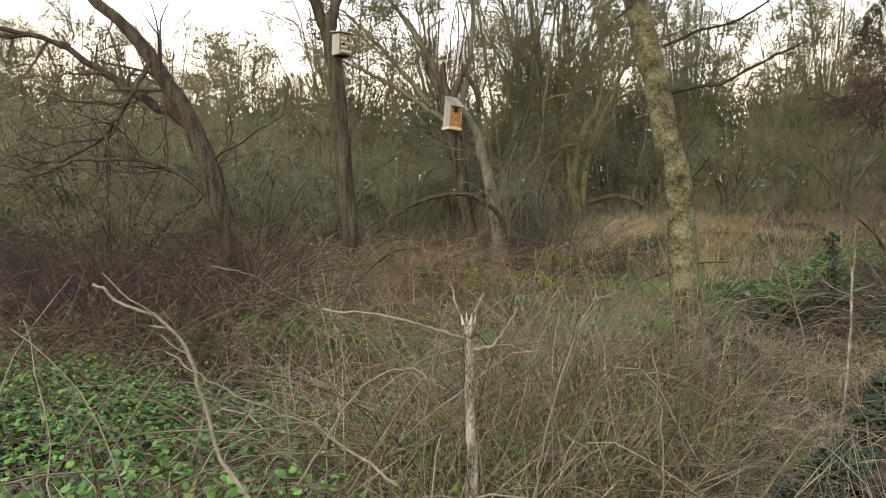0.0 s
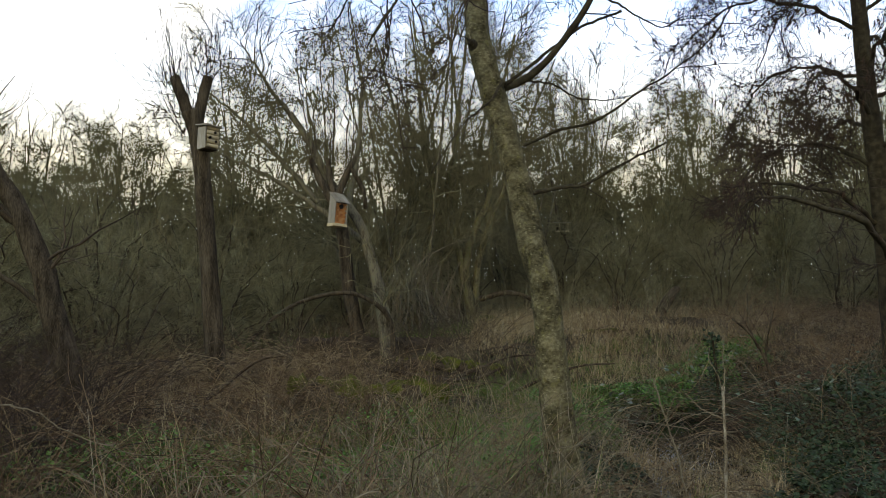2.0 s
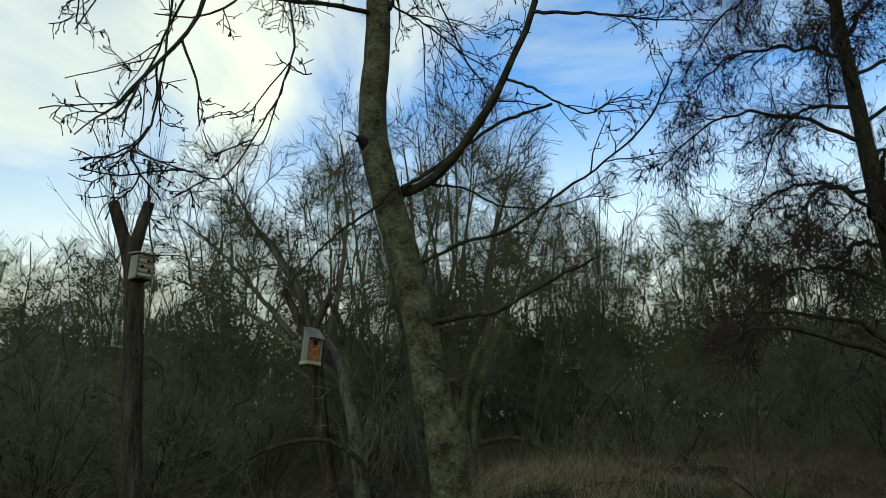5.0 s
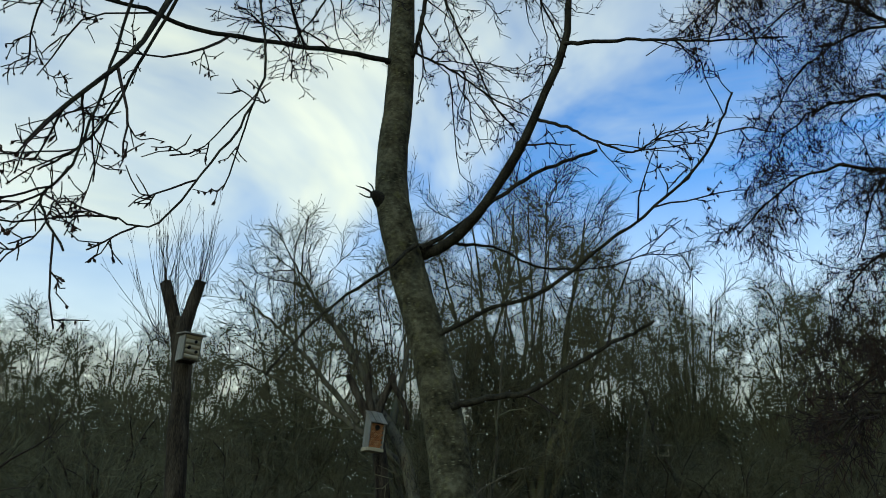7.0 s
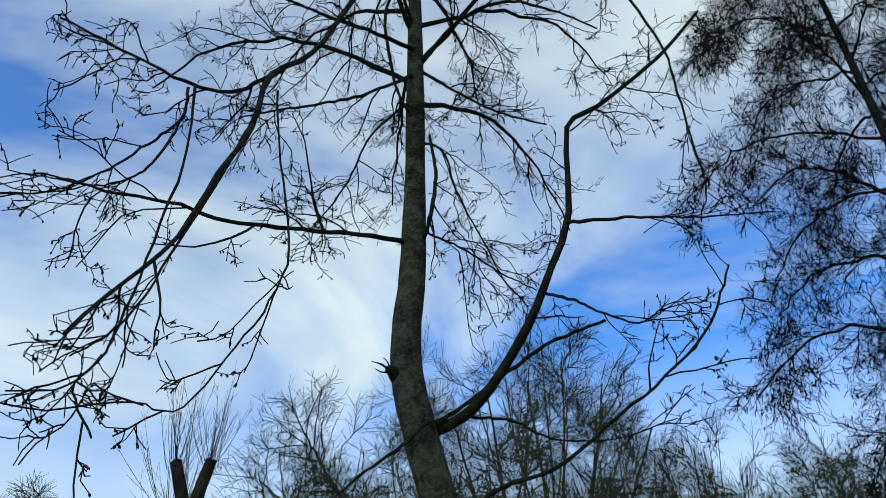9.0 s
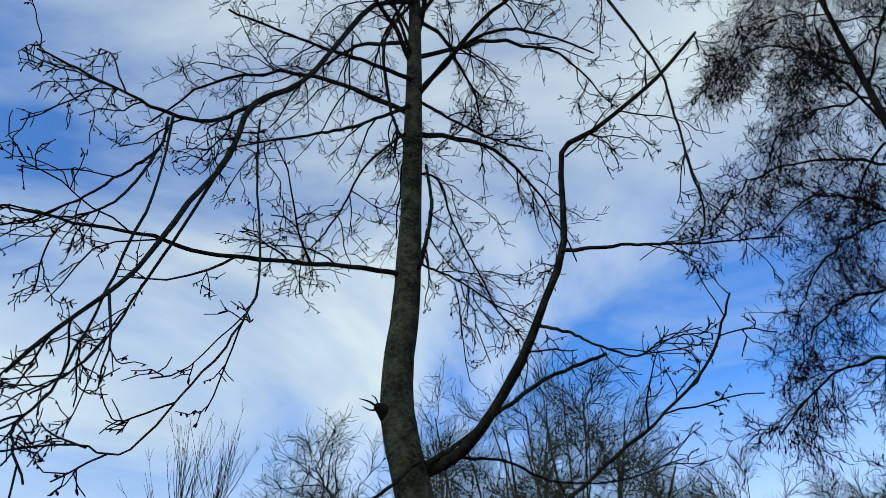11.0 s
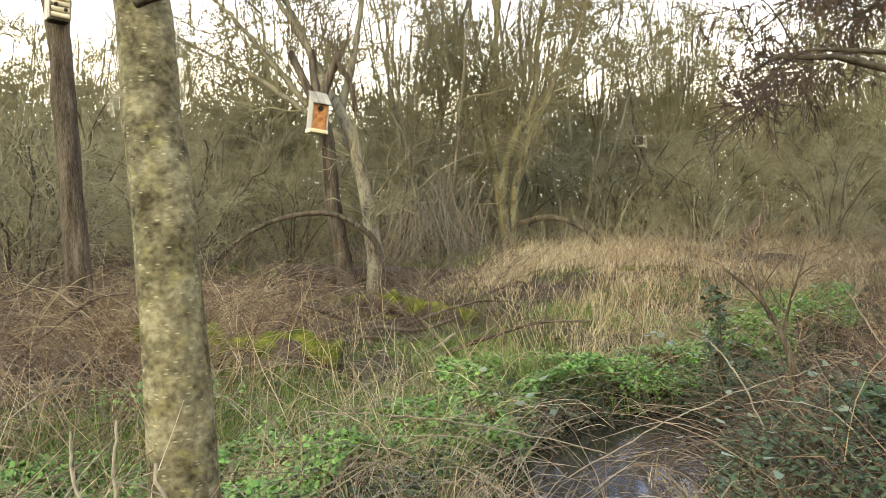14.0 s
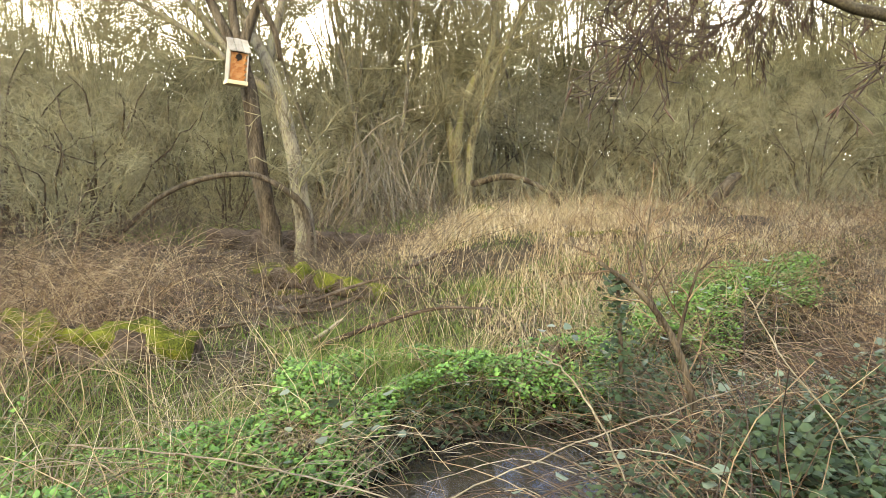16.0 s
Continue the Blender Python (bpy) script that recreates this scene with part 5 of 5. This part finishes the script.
    P, R = arches(x, y, z, 0.85, 0.0034, 1.8, 6, 0.2)
    stuff("bramble_thicket", [tube_arrays(P, R, 3)], "bramble", "reddish stems standing in dry grass", "brambles")
    x, y, z = box_spots(3600, -8, 3, 9.5, 17)
    P, R = arches(x, y, z, 1.2, 0.0038, 1.3, 6, 0.2)
    stuff("brushwood", [tube_arrays(P, R, 3)], "twig", "grey brushwood lying under the willows", "brushwood")
    x, y, z = box_spots(3200, -9, 16, 16, 23)
    P, R = arches(x, y, z, 1.5, 0.006, 1.6, 4, 0.2)
    stuff("brushwood", [tube_arrays(P, R, 3)], "wood_twig", "thin brown saplings and stems under the trees", "brushwood")
    x, y, z = spots(9000, 9.5, 19, -2.0, 1.7)
    ok = patchy(x, y, 0.7, -0.3, 5.0)
    stuff("dry_grass", [blades(x[ok], y[ok], z[ok], 0.26, 0.0032, 0.9, 4, 0.8)], "straw", "flattened dry grass beside the path", "grass")
    x, y, z = spots(4200, 8.5, 19, -2.0, 1.7)
    P, R = arches(x, y, z, 0.9, 0.003, 1.2, 7, 0.26)
    stuff("bramble_thicket", [tube_arrays(P, R, 3)], "bramble", "brown bramble stems beside the path", "brambles")
    x, y, z = spots(1500, 7.2, 11.5, 0.5, 1.75)
    s, m = to_sn(x, y)
    ok = (np.abs(m - ditch_at(s)) > 0.45) & (x > 4.1)
    P, R = arches(x[ok], y[ok], z[ok], 0.95, 0.0032, 1.5, 8, 0.25)
    half = len(P) // 2
    stuff("bramble_thicket", [tube_arrays(P[:half], R[:half], 4)], "bramble", "thick bramble tangle round the bare shrub", "brambles")
    stuff("dead_stalks", [tube_arrays(P[half:], R[half:], 4)], "dark_twig", "dark dead stems tangled round the bare shrub", "stems")
    # tall tussocks in front of the alder's foot
    x, y, z = spots(1150, 1.8, 4.3, 1.25, 2.4)
    P, R = arches(x, y, np.maximum(z, WATER), 1.05, 0.0028, 2.2, 8, 0.24)
    half = len(P) // 2
    stuff("bramble_thicket", [tube_arrays(P[:half], R[:half], 3)], "bramble", "tall brown bramble stems before the alder", "brambles")
    stuff("dead_stalks", [tube_arrays(P[half:], R[half:], 3)], "pale_stem", "tall pale dead stems before the alder", "stems")
    x, y, z = spots(1700, 1.8, 4.3, 1.2, 2.4)
    stuff("green_grass", [blades(x, y, np.maximum(z, WATER), 0.7, 0.0028, 0.5, 5, 0.5)], "grass", "tall rank grass before the alder's foot", "grass")
    x, y, z = spots(2200, 1.6, 4.4, 1.2, 2.6)
    stuff("dry_grass", [blades(x, y, np.maximum(z, WATER), 0.72, 0.0026, 0.5, 5, 0.5)], "straw", "tall dry grass before the alder's foot", "grass")
    # dark bramble mound under the leaning willow
    x, y, z = box_spots(2200, -6.0, -1.9, 5.2, 8.6)
    P, R = arches(x, y, z, 1.7, 0.0032, 1.7, 7, 0.26)
    stuff("bramble_thicket", [tube_arrays(P, R, 3)], "dark_twig", "dark bramble mound under the leaning willow", "brambles")
    # green tufts and pale tussocks near the willow clump
    x, y, z = box_spots(3000, -0.6, 2.6, 15.2, 16.6)
    stuff("green_grass", [blades(x, y, z, 0.4, 0.006, 0.6, 4, 0.6)], "grass", "green tufts round the willow stems", "grass")
    c = np.array([(3.2, 15.8), (3.9, 15.4), (4.4, 16.2), (3.0, 14.6), (5.2, 15.6)])[rng.integers(0, 5, 6000)] + rng.normal(size=(6000, 2)) * 0.35
    stuff("dry_grass", [blades(c[:, 0], c[:, 1], height(c[:, 0], c[:, 1]), 0.55, 0.005, 0.8, 5, 0.9)], "straw", "pale drooping grass tussocks in the clearing", "grass")
    # tangle on both banks of the pool
    x, y, z = spots(2600, 6.2, 13.0, 0.3, 3.6)
    s, m = to_sn(x, y)
    d = m - ditch_at(s)
    ok = (np.abs(d) > 0.55) & (np.abs(d) < 1.25)
    P, R = arches(x[ok], y[ok], z[ok], 0.75, 0.0024, 1.3, 7, 0.34)
    third = len(P) // 3
    stuff("bramble_thicket", [tube_arrays(P[:third], R[:third], 3)], "bramble", "reddish bramble runners over the ditch banks", "brambles")
    stuff("dead_stalks", [tube_arrays(P[third:2 * third], R[third:2 * third], 3)], "straw", "yellow dead stems over the ditch banks", "stems")
    stuff("bramble_thicket", [tube_arrays(P[2 * third:], R[2 * third:], 3)], "dark_twig", "dark dead bramble stems over the ditch banks", "brambles")
    x, y, z = spots(9000, 6.0, 13.0, 0.2, 3.4)
    s, m = to_sn(x, y)
    ok = np.abs(m - ditch_at(s)) > 0.5
    stuff("leaf_litter", [leaves(x[ok], y[ok], z[ok] + 0.015, 0.05, 0.018, 0.4)], "litter", "dead leaves lying on the ditch banks", "leaves")
    x, y, z = spots(5200, 6.0, 12.5, 2.2, 3.7)
    s, m = to_sn(x, y)
    ok = (m - ditch_at(s) > 0.5) & patchy(x, y, 1.3, -0.1, 31.0)
    stuff("green_grass", [blades(x[ok], y[ok], z[ok], 0.34, 0.0026, 0.8, 5, 0.8)], "grass", "lank grass hanging over the far ditch bank", "grass")
    # bramble wall left of the arched branch
    x, y, z = box_spots(2600, -4.2, 0.2, 8.6, 12.6)
    P, R = arches(x, y, z, 1.25, 0.003, 1.5, 7, 0.3)
    half = len(P) // 2
    stuff("bramble_thicket", [tube_arrays(P[:half], R[:half], 3)], "bramble", "tall brown bramble wall beside the arched branch", "brambles")
    stuff("dead_stalks", [tube_arrays(P[half:], R[half:], 3)], "straw", "bent straw-coloured stalks in the bramble wall", "stems")
    # green patches among the brambles
    c = np.array([(-1.3, 6.5), (-0.2, 6.8), (-0.6, 6.0), (0.6, 6.4), (1.1, 7.0), (2.6, 8.6), (-2.6, 6.4)])[rng.integers(0, 7, 9000)] + rng.normal(size=(9000, 2)) * 0.36
    stuff("green_grass", [blades(c[:, 0], c[:, 1], height(c[:, 0], c[:, 1]), 0.34, 0.003, 0.6, 4, 0.7)], "grass", "bright tufts of grass between the brambles", "grass")
    c = np.array([(-2.3, 3.9), (-1.8, 3.6), (-2.8, 4.2), (-1.2, 3.4), (-3.6, 6.8)])[rng.integers(0, 5, 8000)] + rng.normal(size=(8000, 2)) * 0.4
    stuff("nettle_bed", [leaves(c[:, 0], c[:, 1], height(c[:, 0], c[:, 1]) + 0.03 + 0.24 * rng.random(8000), 0.03, 0.0125, 0.6)], "nettle", "dense young nettles under the pale branches", "plants")
    x, y, z = box_spots(3200, -2.8, -0.4, 15.4, 17.4)
    stuff("green_grass", [blades(x, y, z, 0.4, 0.006, 0.6, 4, 0.6)], "grass", "green tufts under the willow thicket", "grass")
    # dark stems over the ivy bank
    x, y, z = spots(1700, 7.6, 12.5, 0.2, 2.4)
    s, m = to_sn(x, y)
    ok = (m < ditch_at(s) - 0.5) | (np.abs(s - 9.2) < 0.6)
    P, R = arches(x[ok], y[ok], z[ok], 0.9, 0.003, 1.3, 9, 0.26)
    half = len(P) // 2
    stuff("bramble_thicket", [tube_arrays(P[:half], R[:half], 4)], "bramble", "long brown bramble runners over dark ivy", "brambles")
    stuff("dead_stalks", [tube_arrays(P[half:], R[half:], 4)], "pale_stem", "pale dead stems criss-crossing dark ivy", "stems")
    # overgrown end of the ditch
    x, y, z = spots(5200, 12.2, 21, 1.0, 3.2)
    stuff("dry_grass", [blades(x, y, z, 0.34, 0.004, 0.8, 4, 0.8)], "straw", "matted dry grass over the ditch's end", "grass")
    x, y, z = spots(1500, 12.2, 21, 0.6, 3.4)
    P, R = arches(x, y, z, 0.95, 0.0036, 1.3, 7, 0.26)
    stuff("bramble_thicket", [tube_arrays(P, R, 3)], "bramble", "brown brambles over the ditch's end", "brambles")
    # trodden path and its edge
    x, y, z = spots(9000, -2, 9, -0.65, 0.6)
    stuff("leaf_litter", [leaves(x, y, z + 0.01, 0.045, 0.016, 0.2)], "litter", "trodden brown leaves on the footpath", "leaves")
    x, y, z = spots(9000, 3.2, 7.5, 0.66, 1.0)
    ok = patchy(x, y, 1.8, -0.15, 17.0)
    stuff("ivy_carpet", [leaves(x[ok], y[ok], z[ok] + 0.02 + 0.1 * rng.random(ok.sum()), 0.032, 0.0145, 0.4)], "ivy", "ivy creeping along the path edging", "plants")
    # large leaves on bramble runners by the water
    x, y, z = spots(300, 6.8, 12.5, 0.9, 2.9)
    s, m = to_sn(x, y)
    ok = np.abs(m - ditch_at(s)) > 0.42
    x, y, z = x[ok], y[ok], z[ok]
    stuff("bramble_leaves", [leaves(x, y, np.maximum(z, 0) + 0.15 + 0.35 * rng.random(len(x)), 0.055, 0.024, 0.3)], "bramble_leaf", "grey-green bramble leaves over the water", "plants")


undergrowth()


def cut_sapling(x, y, top, r, twigs, label):
    """A cut stem with a gnarled, splintered head and short side branches."""
    root = thing("cut_sapling", label, "sapling")
    z = ground_z(x, y)
    line = smooth_line([(x - 0.03, y, z - 0.05), (x - 0.012, y, z + 0.3 * (top - z)), (x + 0.006, y, z + 0.65 * (top - z)), (x, y, top)], 36)
    line[2:-3, :2] += rng.normal(size=(31, 2)) * r * 0.12
    piece("stem", [rough_tube(line, np.linspace(r * 1.25, r * 0.85, 36), 12, 0.3, x * 9)], M["sapling_bark"], root, "cracked pale bark", True)
    head = smooth_line([(x, y, top - 2.6 * r), (x + 0.3 * r, y, top - r), (x - 0.2 * r, y, top + 0.6 * r)], 9)
    piece("gnarled_head", [rough_tube(head, r * np.array([0.9, 1.3, 1.7, 1.85, 1.7, 1.5, 1.2, 0.9, 0.5]), 12, 0.5, 4.0 + x)], M["sapling_bark"], root, "knotted swollen cut head", True)
    for k in range(4):
        a = k * 1.7 + x
        l = smooth_line([(x + r * math.cos(a), y + r * math.sin(a), top), (x + 1.5 * r * math.cos(a), y + 1.5 * r * math.sin(a), top + 2.2 * r)], 4)
        piece("splinter", [rough_tube(l, r * np.array([0.35, 0.28, 0.2, 0.08]), 5, 0.3, a)], M["cutwood"], root)
    for g in twigs:
        l = smooth_line([(x + a, y + b, top + c) for a, b, c in g], 20)
        l[2:] += rng.normal(size=(18, 3)) * 0.0016
        piece("side_branch", [rough_tube(l, np.linspace(max(0.004, r * 0.34), 0.0022, 20), 7, 0.3, 2.0)], M["pale_stem"], root, "", True)


cut_sapling(0.08, 1.25, 1.2, 0.0105, [[(0, 0, -0.03), (-0.08, 0.02, -0.01), (-0.16, 0.03, 0.01), (-0.3, 0.05, 0.02)], [(0, 0, -0.01), (0.012, 0, 0.02), (0.03, 0.02, 0.06)], [(0, 0, -0.015), (-0.02, 0.0, 0.03), (-0.035, 0.02, 0.075)], [(0, 0, -0.05), (0.05, 0.0, -0.04), (0.1, 0.02, 0.03)]],
            "cut pale sapling stub with short side twigs")

cut_sapling(2.17, 3.75, 1.02, 0.0065, [[(0, 0, -0.02), (-0.02, 0, 0.06), (-0.055, 0.01, 0.13), (-0.06, 0.01, 0.2)], [(0, 0, -0.02), (0.012, 0, 0.08), (0.004, 0.0, 0.14), (0.012, 0.0, 0.22)], [(0, 0, -0.15), (-0.1, 0.02, -0.1), (-0.18, 0.03, -0.02)]],
            "pale forked sapling cut off at waist height")


def near_shrub():
    root = thing("hawthorn_shrub", "small bare shrub leaning over the water", "shrub")
    ls = [[(4.55, 7.2, 0.0), (4.5, 7.2, 0.35), (4.38, 7.2, 0.75), (4.2, 7.15, 1.0), (4.0, 7.1, 1.15)], [(4.38, 7.2, 0.72), (4.42, 7.2, 0.95), (4.5, 7.2, 1.25)], [(4.3, 7.18, 0.85), (4.22, 7.2, 1.1), (4.25, 7.25, 1.4)]]
    es = [(0.025, 0.008), (0.012, 0.004), (0.01, 0.003)]
    for l, (a, b) in zip(ls, es):
        line = smooth_line(l, 14)
        piece("stem", [rough_tube(line, np.linspace(a, b, 14), 8, 0.12, a * 50)], M["willow"], root, "", True)
    P, R = stems(ls, es)
    Q1, S1 = grow(P, R, 9, 0.5, 50, 0.2, 0.25, 5, 0.3, 0.005, 0.0018, 0.05)
    Q2, S2 = grow(Q1, S1, 4, 0.2, 50, 0.1, 0.25, 3, 0.2, 0.003, 0.0015, 0.05)
    piece("crown", [tube_arrays(Q1, S1, 4), tube_arrays(Q2, S2, 3)], M["bramble"], root, "reddish twigs", kind="stuff")


near_shrub()


def runner(label, guide, r0, r1, mat="pale_stem", twigs=3):
    """A single long bare stem with a few side twigs."""
    root = thing("bare_branch", label, "branch")
    line = smooth_line(guide, 26)
    r0, r1 = r0 * 0.7, r1 * 0.7
    line[1:] += rng.normal(size=(25, 3)) * 0.004
    piece("stem", [rough_tube(line, tapered(line, r0, r1), 7, 0.12, r0 * 900)], M[mat], root, "", True)
    Q, S = grow(line[None], tapered(line, r0, r1)[None], twigs, 0.28, 50, 0.1, 0.2, 6, 0.2, r0 * 0.6, 0.0015, 0.0)
    for i in range(twigs):
        piece("side_twig", [tube_arrays(Q[i:i + 1], S[i:i + 1], 5)], M[mat], root)


runner("bleached crooked branch rising out of the undergrowth", [(-0.38, 1.55, 0.55), (-0.55, 1.62, 0.78), (-0.63, 1.66, 1.0), (-0.72, 1.7, 1.12), (-0.85, 1.72, 1.17), (-0.93, 1.75, 1.22)], 0.009, 0.005)
runner("bleached crooked branch leaning over green leaves", [(-0.1, 1.6, 0.72), (-0.3, 1.62, 0.86), (-0.5, 1.6, 0.95), (-0.68, 1.62, 1.05)], 0.006, 0.003)
runner("thin arched branch sticking out beside the cut sapling", [(-0.45, 2.0, 0.55), (-0.25, 2.0, 0.85), (-0.1, 1.95, 0.93), (0.02, 1.9, 0.88)], 0.006, 0.003)
runner("pale dead branch lying over the brambles", [(-1.5, 4.2, 1.0), (-1.25, 4.22, 0.94), (-1.05, 4.26, 0.8), (-0.7, 4.3, 0.66)], 0.006, 0.003)
runner("pale upright dead stem at the ditch", [(0.28, 1.6, 0.2), (0.24, 1.6, 0.6), (0.3, 1.62, 0.95), (0.4, 1.65, 1.2)], 0.006, 0.003)
runner("pale upright dead stem at the ditch", [(0.62, 1.9, 0.1), (0.66, 1.92, 0.6), (0.62, 1.92, 1.0)], 0.006, 0.003)
runner("long yellow stem fallen across the ditch", [(3.0, 5.9, 0.35), (3.5, 6.2, 0.52), (4.0, 6.4, 0.66), (4.7, 6.9, 0.7)], 0.0045, 0.0025)
runner("long pale stem leaning over the water", [(4.1, 6.5, 0.05), (4.02, 6.55, 0.45), (3.85, 6.6, 0.75), (3.7, 6.7, 0.85)], 0.008, 0.004)
runner("long pale stem leaning over the water", [(5.0, 6.6, 0.1), (4.9, 6.6, 0.5), (4.65, 6.7, 0.85), (4.5, 6.8, 1.15)], 0.006, 0.003)
runner("pale forked stick standing before the alder", [(2.2, 4.2, 0.1), (2.15, 4.2, 0.5), (2.05, 4.2, 0.85), (2.0, 4.2, 1.0)], 0.008, 0.005)
runner("thin yellow stem fallen over nettles", [(1.6, 6.9, 0.3), (2.2, 6.8, 0.32), (2.8, 6.7, 0.28), (3.3, 6.6, 0.2)], 0.007, 0.004)
runner("bleached bare branch before the willow stems", [(1.3, 15.3, 1.75), (1.7, 15.3, 2.1), (2.2, 15.3, 2.35), (2.5, 15.3, 2.42)], 0.022, 0.01)


def brush_pile():
    root = thing("brush_pile", "heap of leaning cut sticks against the willows", "brush pile")
    tip = np.array([1.5, 16.8, 1.9])
    for i in range(90):
        a = rng.uniform(0, 2 * np.pi)
        r = rng.uniform(0.5, 1.3)
        b = np.array([1.5 + r * 1.2 * math.cos(a), 16.8 + r * 0.7 * math.sin(a), 0.35])
        t = tip + rng.normal(size=3) * np.array([0.5, 0.25, 0.35])
        line = smooth_line([b, (b + t) / 2 + rng.normal(size=3) * 0.05, t], 5)
        piece("stick", [tube_arrays(line[None], np.linspace(0.011, 0.006, 5)[None], 5)], M["pale_stem"], root)


brush_pile()


def ivy_stem():
    root = thing("ivy_stem", "thin dead stem wrapped in dark ivy", "stem")
    line = smooth_line([(4.3, 8.0, -0.1), (4.28, 8.0, 0.4), (4.24, 8.02, 0.95)], 12)
    piece("stem", [rough_tube(line, np.linspace(0.02, 0.012, 12), 7, 0.1)], M["willow"], root, "", True)
    u = rng.random(420)
    c = np.stack([np.interp(u, np.linspace(0, 1, 12), line[:, i]) for i in range(3)], 1) + rng.normal(size=(420, 3)) * np.array([0.045, 0.045, 0.02])
    piece("ivy", [leaves(c[:, 0], c[:, 1], c[:, 2], 0.04, 0.019, 0.6)], M["ivy"], root, "dark ivy leaves", kind="stuff")


ivy_stem()
